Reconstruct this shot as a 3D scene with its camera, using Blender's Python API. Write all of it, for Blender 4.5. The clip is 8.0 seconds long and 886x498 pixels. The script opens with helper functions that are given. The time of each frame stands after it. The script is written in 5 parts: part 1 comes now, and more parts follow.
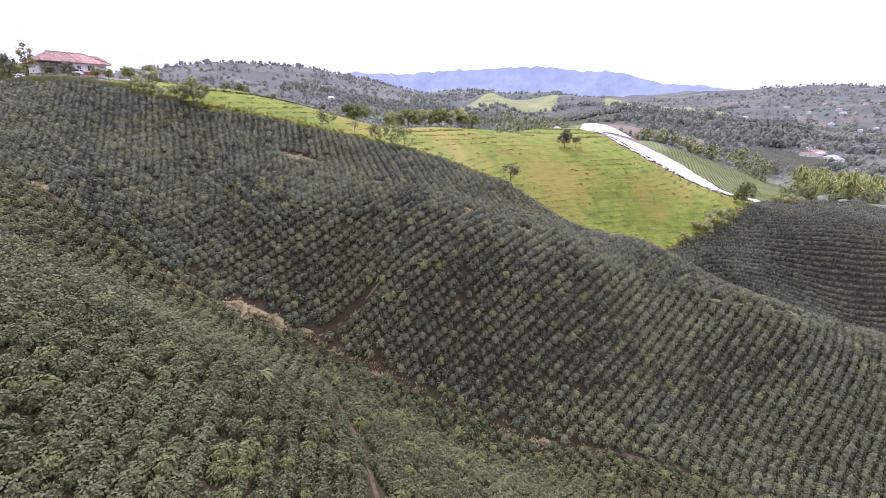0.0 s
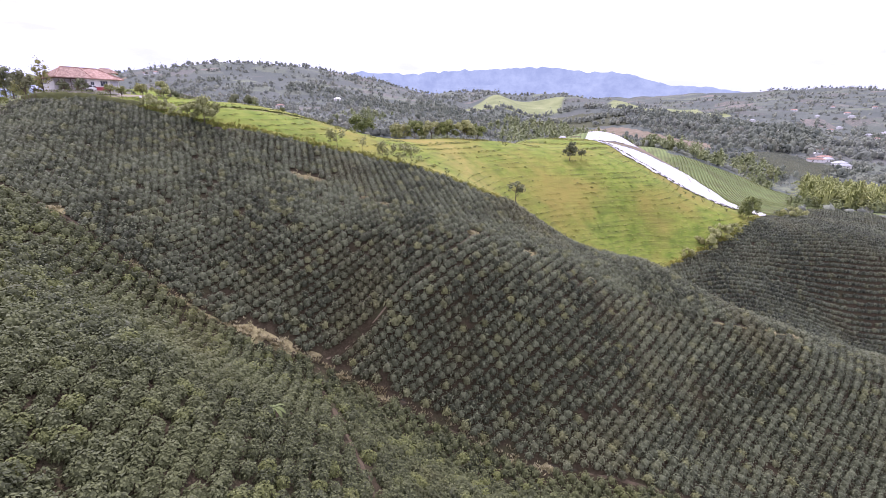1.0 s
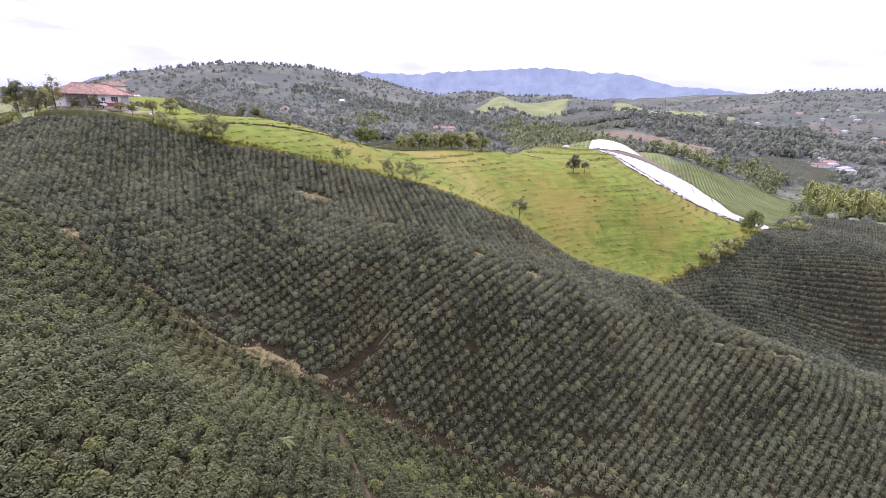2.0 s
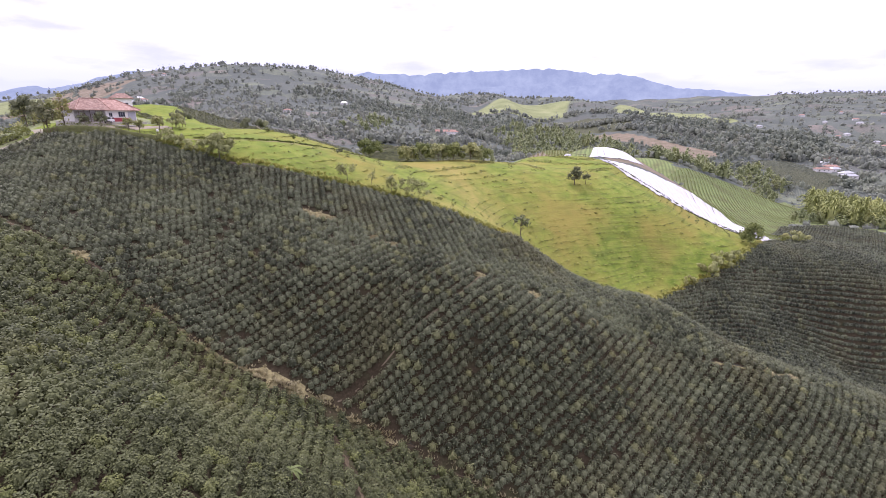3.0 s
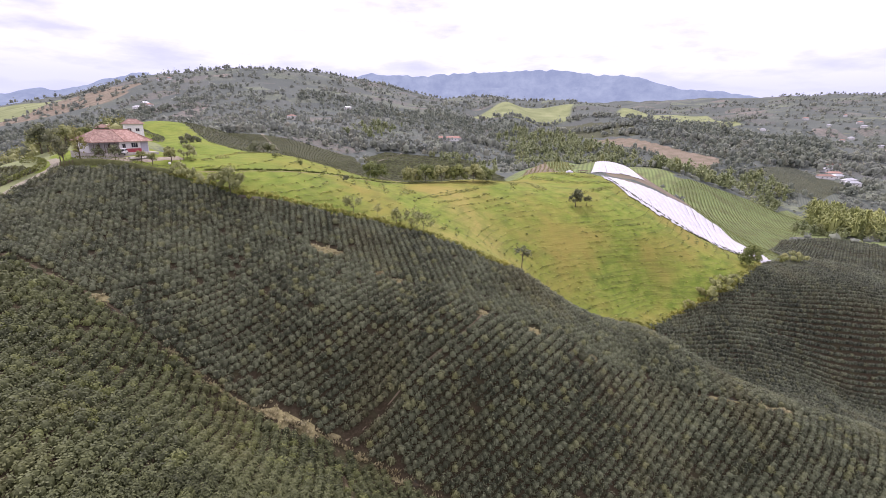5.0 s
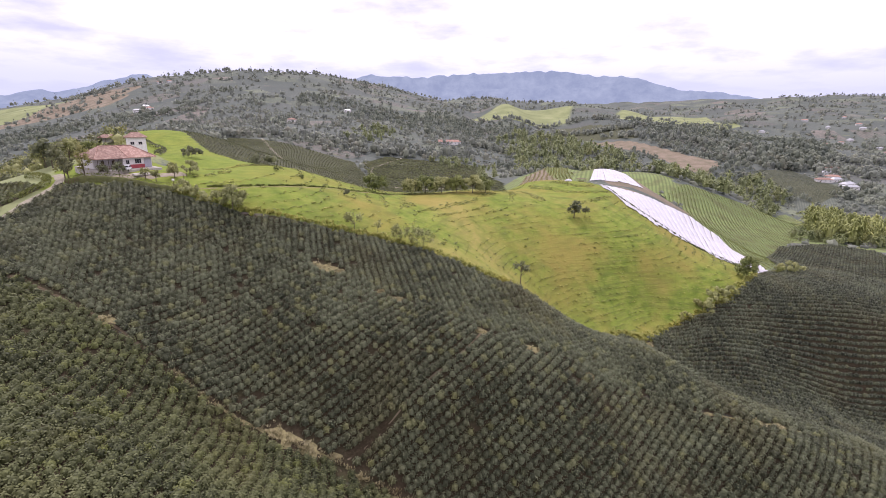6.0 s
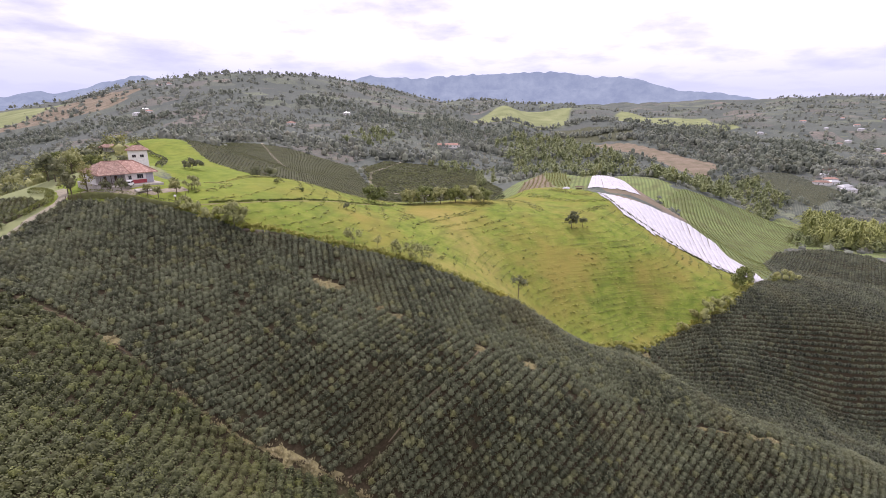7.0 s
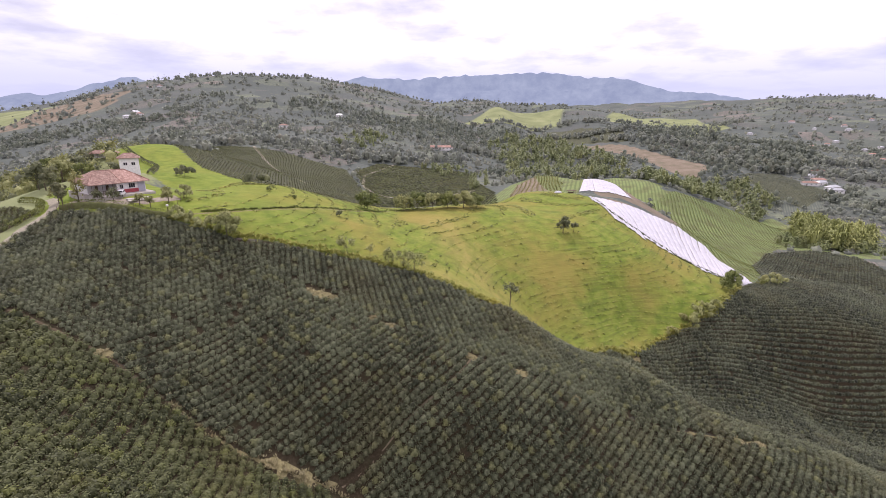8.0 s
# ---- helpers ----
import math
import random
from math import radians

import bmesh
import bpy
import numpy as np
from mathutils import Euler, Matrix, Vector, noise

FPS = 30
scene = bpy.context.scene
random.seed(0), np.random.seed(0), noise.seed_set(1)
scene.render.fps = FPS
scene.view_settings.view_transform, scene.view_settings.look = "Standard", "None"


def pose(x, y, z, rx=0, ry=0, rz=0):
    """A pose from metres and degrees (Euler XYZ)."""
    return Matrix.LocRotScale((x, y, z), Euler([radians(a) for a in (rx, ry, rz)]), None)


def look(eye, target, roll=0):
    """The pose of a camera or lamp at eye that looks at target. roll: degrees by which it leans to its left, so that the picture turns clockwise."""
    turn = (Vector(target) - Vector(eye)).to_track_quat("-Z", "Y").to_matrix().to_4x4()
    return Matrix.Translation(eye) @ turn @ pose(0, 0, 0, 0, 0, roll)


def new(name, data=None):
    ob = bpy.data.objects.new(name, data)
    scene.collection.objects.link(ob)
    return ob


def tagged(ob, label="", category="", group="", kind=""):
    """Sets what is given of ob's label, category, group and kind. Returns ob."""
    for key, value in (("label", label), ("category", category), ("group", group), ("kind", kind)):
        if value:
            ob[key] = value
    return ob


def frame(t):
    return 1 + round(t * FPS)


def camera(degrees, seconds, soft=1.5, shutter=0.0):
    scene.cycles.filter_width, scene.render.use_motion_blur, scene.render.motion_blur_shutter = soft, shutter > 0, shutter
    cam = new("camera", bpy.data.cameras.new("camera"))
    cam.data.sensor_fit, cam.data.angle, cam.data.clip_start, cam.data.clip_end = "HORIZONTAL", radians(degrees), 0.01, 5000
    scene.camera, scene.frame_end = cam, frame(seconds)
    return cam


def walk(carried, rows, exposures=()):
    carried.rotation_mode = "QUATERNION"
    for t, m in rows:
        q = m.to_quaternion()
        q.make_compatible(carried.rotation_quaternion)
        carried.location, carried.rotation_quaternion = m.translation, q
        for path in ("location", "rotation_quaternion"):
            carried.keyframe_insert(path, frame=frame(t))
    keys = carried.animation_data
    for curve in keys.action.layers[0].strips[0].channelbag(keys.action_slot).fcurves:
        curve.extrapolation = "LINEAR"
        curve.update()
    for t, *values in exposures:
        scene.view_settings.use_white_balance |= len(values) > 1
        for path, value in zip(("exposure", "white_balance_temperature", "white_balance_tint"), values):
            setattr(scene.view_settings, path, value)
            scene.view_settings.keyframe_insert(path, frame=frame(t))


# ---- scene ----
cam = camera(87.7, 8.0, soft=0.8)
PATH = [
    (0, (0.987, 2.033, -0.650), (0.94, 98.18, -28.10), 0.11),
    (0.5, (0.784, 1.980, 1.900), (0.13, 98.13, -25.55), 0.31),
    (1, (0.584, 1.884, 4.529), (-0.37, 97.98, -23.02), 0.47),
    (1.5, (0.388, 1.747, 7.115), (-0.91, 97.90, -20.49), 0.60),
    (2, (0.202, 1.575, 9.627), (-1.40, 97.67, -17.97), 0.71),
    (3.5, (-0.257, 0.885, 16.791), (-2.26, 96.98, -10.76), 0.87),
    (4, (-0.363, 0.611, 19.238), (-2.56, 96.71, -8.36), 0.88),
    (4.5, (-0.439, 0.323, 21.673), (-2.94, 96.42, -5.93), 0.87),
    (6, (-0.440, -0.589, 29.113), (-2.94, 95.56, 1.66), 0.76),
    (6.5, (-0.352, -0.894, 31.533), (-2.90, 95.26, 4.08), 0.71),
    (7, (-0.213, -1.193, 33.969), (-2.61, 94.96, 6.57), 0.64),
    (7.5, (-0.017, -1.482, 36.018), (-2.22, 94.67, 8.67), 0.57),
    (8, (0.238, -1.756, 36.485), (-0.81, 94.44, 9.23), 0.50),
]
LIGHTING = [(0, 0.77, 5650, 33), (2, 0.64, 5800, 30), (4, 0.5, 5980, 28), (8, 0.29, 6250, 24)]  # seconds, stops, kelvin, tint
walk(cam, [(t, look(eye, target, roll)) for t, eye, target, roll in PATH], LIGHTING)
# ---- world, sun, exposure ----
world = bpy.data.worlds.new("sky")
scene.world = world
world.use_nodes = True
wn, wl = world.node_tree.nodes, world.node_tree.links
wn.clear()
SUN_ELEV, SUN_TURN = 58.0, -20.0  # degrees: height, and turn from straight ahead (minus: to the left)
sky = wn.new("ShaderNodeTexSky")
sky.sky_type, sky.sun_disc = "NISHITA", False
sky.sun_elevation, sky.sun_rotation = radians(SUN_ELEV), radians(SUN_TURN)
sky.altitude, sky.air_density, sky.dust_density = 1500, 1.0, 1.5
coords = wn.new("ShaderNodeTexCoord")
split = wn.new("ShaderNodeSeparateXYZ")
wl.new(coords.outputs["Generated"], split.inputs[0])


def wmath(op, a, b=None, clamp=False):
    n = wn.new("ShaderNodeMath")
    n.operation, n.use_clamp = op, clamp
    for i, v in enumerate((a, b)):
        if v is None:
            continue
        if isinstance(v, (int, float)):
            n.inputs[i].default_value = v
        else:
            wl.new(v, n.inputs[i])
    return n.outputs[0]


# the cloud deck is a plane overhead: the view direction is divided by its height
lift = wmath("MAXIMUM", wmath("ADD", split.outputs[2], 0.16), 0.16)
deck = wn.new("ShaderNodeCombineXYZ")
wl.new(wmath("DIVIDE", split.outputs[0], lift), deck.inputs[0])
wl.new(wmath("DIVIDE", split.outputs[1], lift), deck.inputs[1])


def wnoise(scale, detail, rough, offset):
    n = wn.new("ShaderNodeTexNoise")
    m = wn.new("ShaderNodeMapping")
    m.inputs["Location"].default_value = offset
    wl.new(deck.outputs[0], m.inputs["Vector"])
    wl.new(m.outputs[0], n.inputs["Vector"])
    n.inputs["Scale"].default_value, n.inputs["Detail"].default_value = scale, detail
    n.inputs["Roughness"].default_value = rough
    return n.outputs["Fac"]


def wramp(fac, stops):
    r = wn.new("ShaderNodeValToRGB")
    while len(r.color_ramp.elements) < len(stops):
        r.color_ramp.elements.new(0.5)
    for el, (p, c) in zip(r.color_ramp.elements, stops):
        el.position, el.color = p, (*c, 1)
    wl.new(fac, r.inputs[0])
    return r.outputs[0]


def wmix(fac, a, b):
    n = wn.new("ShaderNodeMix")
    n.data_type = "RGBA"
    for sock, v in ((n.inputs[0], fac), (n.inputs[6], a), (n.inputs[7], b)):
        if isinstance(v, (tuple, float, int)):
            sock.default_value = v
        else:
            wl.new(v, sock)
    return n.outputs[2]


cloud = wramp(wnoise(1.5, 7, 0.55, (3.1, 1.7, 0)), [(0.31, (0.6, 0.6, 0.68)), (0.42, (0.82, 0.815, 0.87)), (0.52, (1.12, 1.1, 1.13))])
gaps = wramp(wnoise(0.35, 5, 0.5, (8.3, 4.2, 0)), [(0.58, (0, 0, 0)), (0.75, (0.55, 0.55, 0.55))])
dim = wn.new("ShaderNodeVectorMath")
dim.operation = "SCALE"
dim.inputs["Scale"].default_value = 0.14
wl.new(sky.outputs[0], dim.inputs[0])
cover = wmix(gaps, cloud, dim.outputs[0])
# low over the land the deck thins into pale haze
low = wramp(split.outputs[2], [(0.0, (1, 1, 1)), (0.06, (0.85, 0.85, 0.85)), (0.19, (0, 0, 0))])
cover = wmix(low, cover, (0.56, 0.59, 0.75, 1))
back = wn.new("ShaderNodeBackground")
back.inputs["Strength"].default_value = 1.0
wl.new(cover, back.inputs["Color"])
wl.new(back.outputs[0], wn.new("ShaderNodeOutputWorld").inputs[0])

sun = new("sun", bpy.data.lights.new("sun", "SUN"))
sun.data.energy, sun.data.angle, sun.data.color = 2.1, radians(4.0), (1.0, 0.95, 0.86)
elev, turn = radians(SUN_ELEV), radians(SUN_TURN)
sun.matrix_world = look((0, 0, 0), (-math.sin(turn) * math.cos(elev), -math.cos(turn) * math.cos(elev), -math.sin(elev)))


# ---- materials ----
class Nodes:
    """A small helper round one material's node tree."""

    def __init__(self, name, rough=0.8, spec=0.3, metal=0.0):
        self.mat = bpy.data.materials.new(name)
        self.mat.use_nodes = True
        self.n, self.l = self.mat.node_tree.nodes, self.mat.node_tree.links
        self.bsdf = self.n["Principled BSDF"]
        self.bsdf.inputs["Roughness"].default_value = rough
        self.bsdf.inputs["Specular IOR Level"].default_value = spec
        self.bsdf.inputs["Metallic"].default_value = metal
        self.pos = self.n.new("ShaderNodeNewGeometry").outputs["Position"]
        self.obj = self.n.new("ShaderNodeTexCoord").outputs["Object"]

    def put(self, sock, v):
        if isinstance(v, tuple) and len(v) == 3 and sock.type == "RGBA":
            v = (*v, 1)
        if isinstance(v, (int, float, tuple)):
            sock.default_value = v
        else:
            self.l.new(v, sock)

    def noise(self, scale, detail=4, rough=0.55, vec=None, stretch=(1, 1, 1)):
        t, m = self.n.new("ShaderNodeTexNoise"), self.n.new("ShaderNodeMapping")
        m.inputs["Scale"].default_value = stretch
        self.l.new(vec or self.pos, m.inputs["Vector"])
        self.l.new(m.outputs[0], t.inputs["Vector"])
        t.inputs["Scale"].default_value, t.inputs["Detail"].default_value, t.inputs["Roughness"].default_value = scale, detail, rough
        return t.outputs["Fac"]

    def cells(self, scale, vec=None, out="Color"):
        t = self.n.new("ShaderNodeTexVoronoi")
        t.inputs["Scale"].default_value = scale
        self.l.new(vec or self.pos, t.inputs["Vector"])
        return t.outputs[out]

    def wave(self, scale, turn, distort=1.0):
        t, m = self.n.new("ShaderNodeTexWave"), self.n.new("ShaderNodeMapping")
        m.inputs["Rotation"].default_value = (0, 0, radians(turn))
        self.l.new(self.pos, m.inputs["Vector"])
        self.l.new(m.outputs[0], t.inputs["Vector"])
        t.inputs["Scale"].default_value, t.inputs["Distortion"].default_value, t.inputs["Detail Scale"].default_value = scale, distort, 0.3
        return t.outputs["Fac"]

    def ramp(self, fac, stops):
        r = self.n.new("ShaderNodeValToRGB")
        while len(r.color_ramp.elements) < len(stops):
            r.color_ramp.elements.new(0.5)
        for el, (p, c) in zip(r.color_ramp.elements, stops):
            el.position, el.color = p, ((*c, 1) if isinstance(c, tuple) else (c, c, c, 1))
        self.l.new(fac, r.inputs[0])
        return r.outputs[0]

    def mix(self, fac, a, b, blend="MIX"):
        n = self.n.new("ShaderNodeMix")
        n.data_type, n.blend_type = "RGBA", blend
        for sock, v in ((n.inputs[0], fac), (n.inputs[6], a), (n.inputs[7], b)):
            self.put(sock, v)
        return n.outputs[2]

    def attr(self, name, out="Fac"):
        a = self.n.new("ShaderNodeAttribute")
        a.attribute_name = name
        return a.outputs[out]

    def calc(self, op, a, b=0.0, clamp=True):
        n = self.n.new("ShaderNodeMath")
        n.operation, n.use_clamp = op, clamp
        self.put(n.inputs[0], a), self.put(n.inputs[1], b)
        return n.outputs[0]

    def island(self):
        return self.n.new("ShaderNodeNewGeometry").outputs["Random Per Island"]

    def chance(self):
        return self.n.new("ShaderNodeObjectInfo").outputs["Random"]

    def bump(self, height, strength, dist=0.05):
        b = self.n.new("ShaderNodeBump")
        b.inputs["Strength"].default_value, b.inputs["Distance"].default_value = strength, dist
        self.l.new(height, b.inputs["Height"])
        self.l.new(b.outputs[0], self.bsdf.inputs["Normal"])

    def done(self, colour):
        self.put(self.bsdf.inputs["Base Color"], colour)
        return self.mat


def plain(name, colour, rough=0.7, spec=0.3, metal=0.0, scale=3.0, vary=0.25, bump=0.0):
    """A surface of one colour with stains at two scales."""
    k = Nodes(name, rough, spec, metal)
    dark = tuple(c * (1 - vary) for c in colour)
    light = tuple(min(1, c * (1 + vary * 0.6)) for c in colour)
    c = k.ramp(k.noise(scale, 6, 0.65), [(0.3, dark), (0.55, colour), (0.75, light)])
    c = k.mix(k.ramp(k.noise(scale * 0.17, 3), [(0.4, 0.0), (0.7, 0.35)]), c, dark)
    if bump:
        k.bump(k.noise(scale * 3, 5), bump)
    return k.done(c)


def leafy(name, dark, mid, light, rough=0.5, spec=0.35, young=None):
    """Foliage: each leaf clump differs a little, each plant by its tint, and the crop by broad patches."""
    k = Nodes(name, rough, spec)
    c = k.ramp(k.island(), [(0.0, dark), (0.55, mid), (1.0, light)])
    t = k.attr("tint")
    c = k.mix(k.ramp(t, [(0.0, 0.6), (0.35, 0.0)]), c, dark)
    c = k.mix(k.ramp(t, [(0.82, 0.0), (1.0, 0.55)]), c, young or light)
    c = k.mix(k.ramp(k.noise(4.5, 3, 0.7), [(0.46, 0.0), (0.6, 0.6)]), c, dark)
    c = k.mix(k.ramp(k.noise(0.06, 4), [(0.42, 0.0), (0.68, 0.45)]), c, light)
    c = k.mix(k.ramp(k.noise(0.045, 5, 0.6, stretch=(1, 1, 0.3)), [(0.52, 0.0), (0.7, 0.4)]), c, tuple(v * w for v, w in zip(mid, (1.35, 1.08, 0.85))))
    thin, both = k.n.new("ShaderNodeBsdfTranslucent"), k.n.new("ShaderNodeMixShader")
    k.put(thin.inputs["Color"], c)
    both.inputs[0].default_value = 0.14
    k.l.new(k.bsdf.outputs[0], both.inputs[1])
    k.l.new(thin.outputs[0], both.inputs[2])
    k.l.new(both.outputs[0], k.n["Material Output"].inputs[0])
    return k.done(c)


COFFEE = leafy("coffee_leaves", (0.032, 0.036, 0.019), (0.124, 0.135, 0.077), (0.206, 0.22, 0.128), 0.55, 0.2, (0.28, 0.272, 0.095))
# a darker coffee green for the east field and the knoll
COFFEE_DARK = leafy("coffee_leaves_dark", (0.028, 0.032, 0.02), (0.106, 0.116, 0.072), (0.172, 0.186, 0.114), 0.55, 0.22, (0.21, 0.208, 0.095))
COFFEE_NEAR = leafy("coffee_leaves_lush", (0.036, 0.041, 0.018), (0.104, 0.114, 0.05), (0.17, 0.182, 0.077), 0.55, 0.2, (0.25, 0.268, 0.068))
TREE_LEAF = leafy("tree_leaves", (0.065, 0.072, 0.038), (0.14, 0.152, 0.075), (0.215, 0.225, 0.105), 0.55, 0.3)
SHRUB_LEAF = leafy("shrub_leaves", (0.065, 0.082, 0.02), (0.16, 0.185, 0.048), (0.25, 0.275, 0.08), 0.55, 0.3)
BAMBOO_LEAF = leafy("bamboo_leaves", (0.115, 0.135, 0.062), (0.205, 0.236, 0.098), (0.295, 0.325, 0.135), 0.5, 0.3)
PALE_LEAF = leafy("banana_leaves", (0.09, 0.11, 0.035), (0.14, 0.17, 0.055), (0.19, 0.22, 0.075), 0.5, 0.25)
# distant leaves: aerial haze painted in by a paler, greyer green
HAZY_WOOD_LEAF = leafy("hazed_woodland_leaves", (0.132, 0.144, 0.126), (0.208, 0.224, 0.184), (0.298, 0.316, 0.23), 0.6, 0.2)
HAZY_DEEP_LEAF = leafy("hazed_deep_wood_leaves", (0.088, 0.102, 0.082), (0.158, 0.178, 0.138), (0.235, 0.255, 0.18), 0.6, 0.2)
PALE_STRAW = leafy("dry_stalks", (0.22, 0.19, 0.1), (0.34, 0.3, 0.17), (0.46, 0.41, 0.25), 0.7, 0.2)
OLIVE_LEAF = leafy("olive_leaves", (0.14, 0.15, 0.05), (0.26, 0.27, 0.095), (0.37, 0.37, 0.15), 0.55, 0.3)
GRASS_LEAF = leafy("grass_blades", (0.22, 0.235, 0.05), (0.32, 0.33, 0.075), (0.48, 0.45, 0.16), 0.6, 0.2)
BARK = plain("bark", (0.14, 0.11, 0.08), 0.9, 0.1, scale=6, vary=0.4, bump=0.4)
DIRT = plain("bare_earth", (0.3, 0.225, 0.14), 0.95, 0.1, scale=1.6, vary=0.35, bump=0.3)
TRACK = plain("pale_gravel", (0.32, 0.285, 0.22), 0.95, 0.1, scale=1.2, vary=0.25, bump=0.3)


def ground_material():
    k = Nodes("ground_cover", 0.95, 0.1)
    fine, mid, broad = k.noise(2.2, 6, 0.7), k.noise(0.22, 5, 0.6), k.noise(0.035, 4, 0.55)
    # grazed hillside: lime green with straw and rusty patches, terraced by cattle
    grass = k.ramp(mid, [(0.32, (0.115, 0.16, 0.026)), (0.5, (0.18, 0.226, 0.038)), (0.68, (0.245, 0.262, 0.058))])
    terraces = k.noise(1.0, 3, 0.55, stretch=(0.08, 0.08, 1.25))
    grass = k.mix(k.ramp(terraces, [(0.48, 0.0), (0.62, 0.52)]), grass, (0.11, 0.13, 0.034))
    grass = k.mix(k.ramp(k.noise(0.8, 5, 0.7), [(0.5, 0.0), (0.62, 0.5)]), grass, (0.13, 0.155, 0.036))
    grass = k.mix(k.ramp(k.noise(1.6, 4, 0.7), [(0.62, 0.0), (0.7, 0.6)]), grass, (0.4, 0.38, 0.17))
    grass = k.mix(k.ramp(broad, [(0.44, 0.0), (0.64, 0.75)]), grass, (0.27, 0.212, 0.058))
    grass = k.mix(k.calc("MULTIPLY", k.attr("dry"), k.ramp(mid, [(0.25, 0.2), (0.6, 0.62)])), grass, (0.34, 0.265, 0.09))
    grass = k.mix(k.calc("MULTIPLY", k.attr("lush"), 0.75), grass, k.ramp(mid, [(0.3, (0.12, 0.175, 0.028)), (0.7, (0.22, 0.265, 0.045))]))
    # plantation floor
    soil = k.ramp(fine, [(0.3, (0.035, 0.028, 0.017)), (0.55, (0.06, 0.046, 0.028)), (0.75, (0.11, 0.08, 0.05))])
    soil = k.mix(k.ramp(mid, [(0.5, 0.0), (0.7, 0.6)]), soil, (0.06, 0.068, 0.03))
    # farmed country beyond: parcels of dark groves, green crops and turned earth, haze painted in as grey-blue
    parcel = k.n.new("ShaderNodeSeparateColor")
    k.l.new(k.cells(0.012), parcel.inputs[0])
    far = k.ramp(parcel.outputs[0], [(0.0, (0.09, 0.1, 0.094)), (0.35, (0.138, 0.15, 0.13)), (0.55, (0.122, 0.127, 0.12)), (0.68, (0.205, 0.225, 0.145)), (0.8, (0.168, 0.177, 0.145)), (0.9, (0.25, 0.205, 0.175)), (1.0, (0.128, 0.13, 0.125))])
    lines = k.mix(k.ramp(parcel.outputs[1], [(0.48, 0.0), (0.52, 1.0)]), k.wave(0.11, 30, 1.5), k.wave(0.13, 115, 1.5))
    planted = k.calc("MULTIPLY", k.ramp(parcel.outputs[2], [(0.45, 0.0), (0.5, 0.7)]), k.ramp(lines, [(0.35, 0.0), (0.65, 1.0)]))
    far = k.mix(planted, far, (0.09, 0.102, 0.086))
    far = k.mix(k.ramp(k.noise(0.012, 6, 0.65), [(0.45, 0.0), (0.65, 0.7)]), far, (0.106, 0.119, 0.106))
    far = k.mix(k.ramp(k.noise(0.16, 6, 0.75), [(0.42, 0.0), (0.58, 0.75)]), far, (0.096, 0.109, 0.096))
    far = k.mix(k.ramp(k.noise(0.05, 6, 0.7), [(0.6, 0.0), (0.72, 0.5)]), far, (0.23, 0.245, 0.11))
    rows = k.ramp(k.noise(0.3, 5, 0.65), [(0.3, (0.065, 0.07, 0.045)), (0.6, (0.105, 0.108, 0.065)), (0.8, (0.16, 0.15, 0.095))])
    crop = k.mix(k.ramp(k.wave(0.105, 17.5, 1.2), [(0.3, 0.0), (0.6, 1.0)]), (0.142, 0.178, 0.072), (0.2, 0.245, 0.096))
    crop = k.mix(k.ramp(k.noise(0.08, 5, 0.6), [(0.45, 0.0), (0.65, 0.7)]), crop, (0.12, 0.115, 0.06))
    bare = k.ramp(k.noise(0.05, 6, 0.65), [(0.3, (0.14, 0.13, 0.085)), (0.5, (0.205, 0.165, 0.12)), (0.75, (0.28, 0.23, 0.175))])
    meadow = k.ramp(k.noise(0.02, 6, 0.6), [(0.3, (0.17, 0.19, 0.09)), (0.6, (0.25, 0.27, 0.13)), (0.8, (0.31, 0.31, 0.17))])
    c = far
    edge = k.calc("MULTIPLY", k.calc("SUBTRACT", k.noise(0.7, 4), 0.5, False), 0.5, False)
    for name, col in (("grove", rows), ("crop", crop), ("bare", bare), ("meadow", meadow), ("soil", soil), ("pasture", grass)):
        w = k.calc("ADD", k.attr(name), edge)
        c = k.mix(k.ramp(w, [(0.38, 0.0), (0.62, 1.0)]), c, col)
    k.bump(k.mix(0.4, k.noise(1.4, 6, 0.7), terraces), 0.7, 0.7)
    return k.done(c)


GROUND = ground_material()

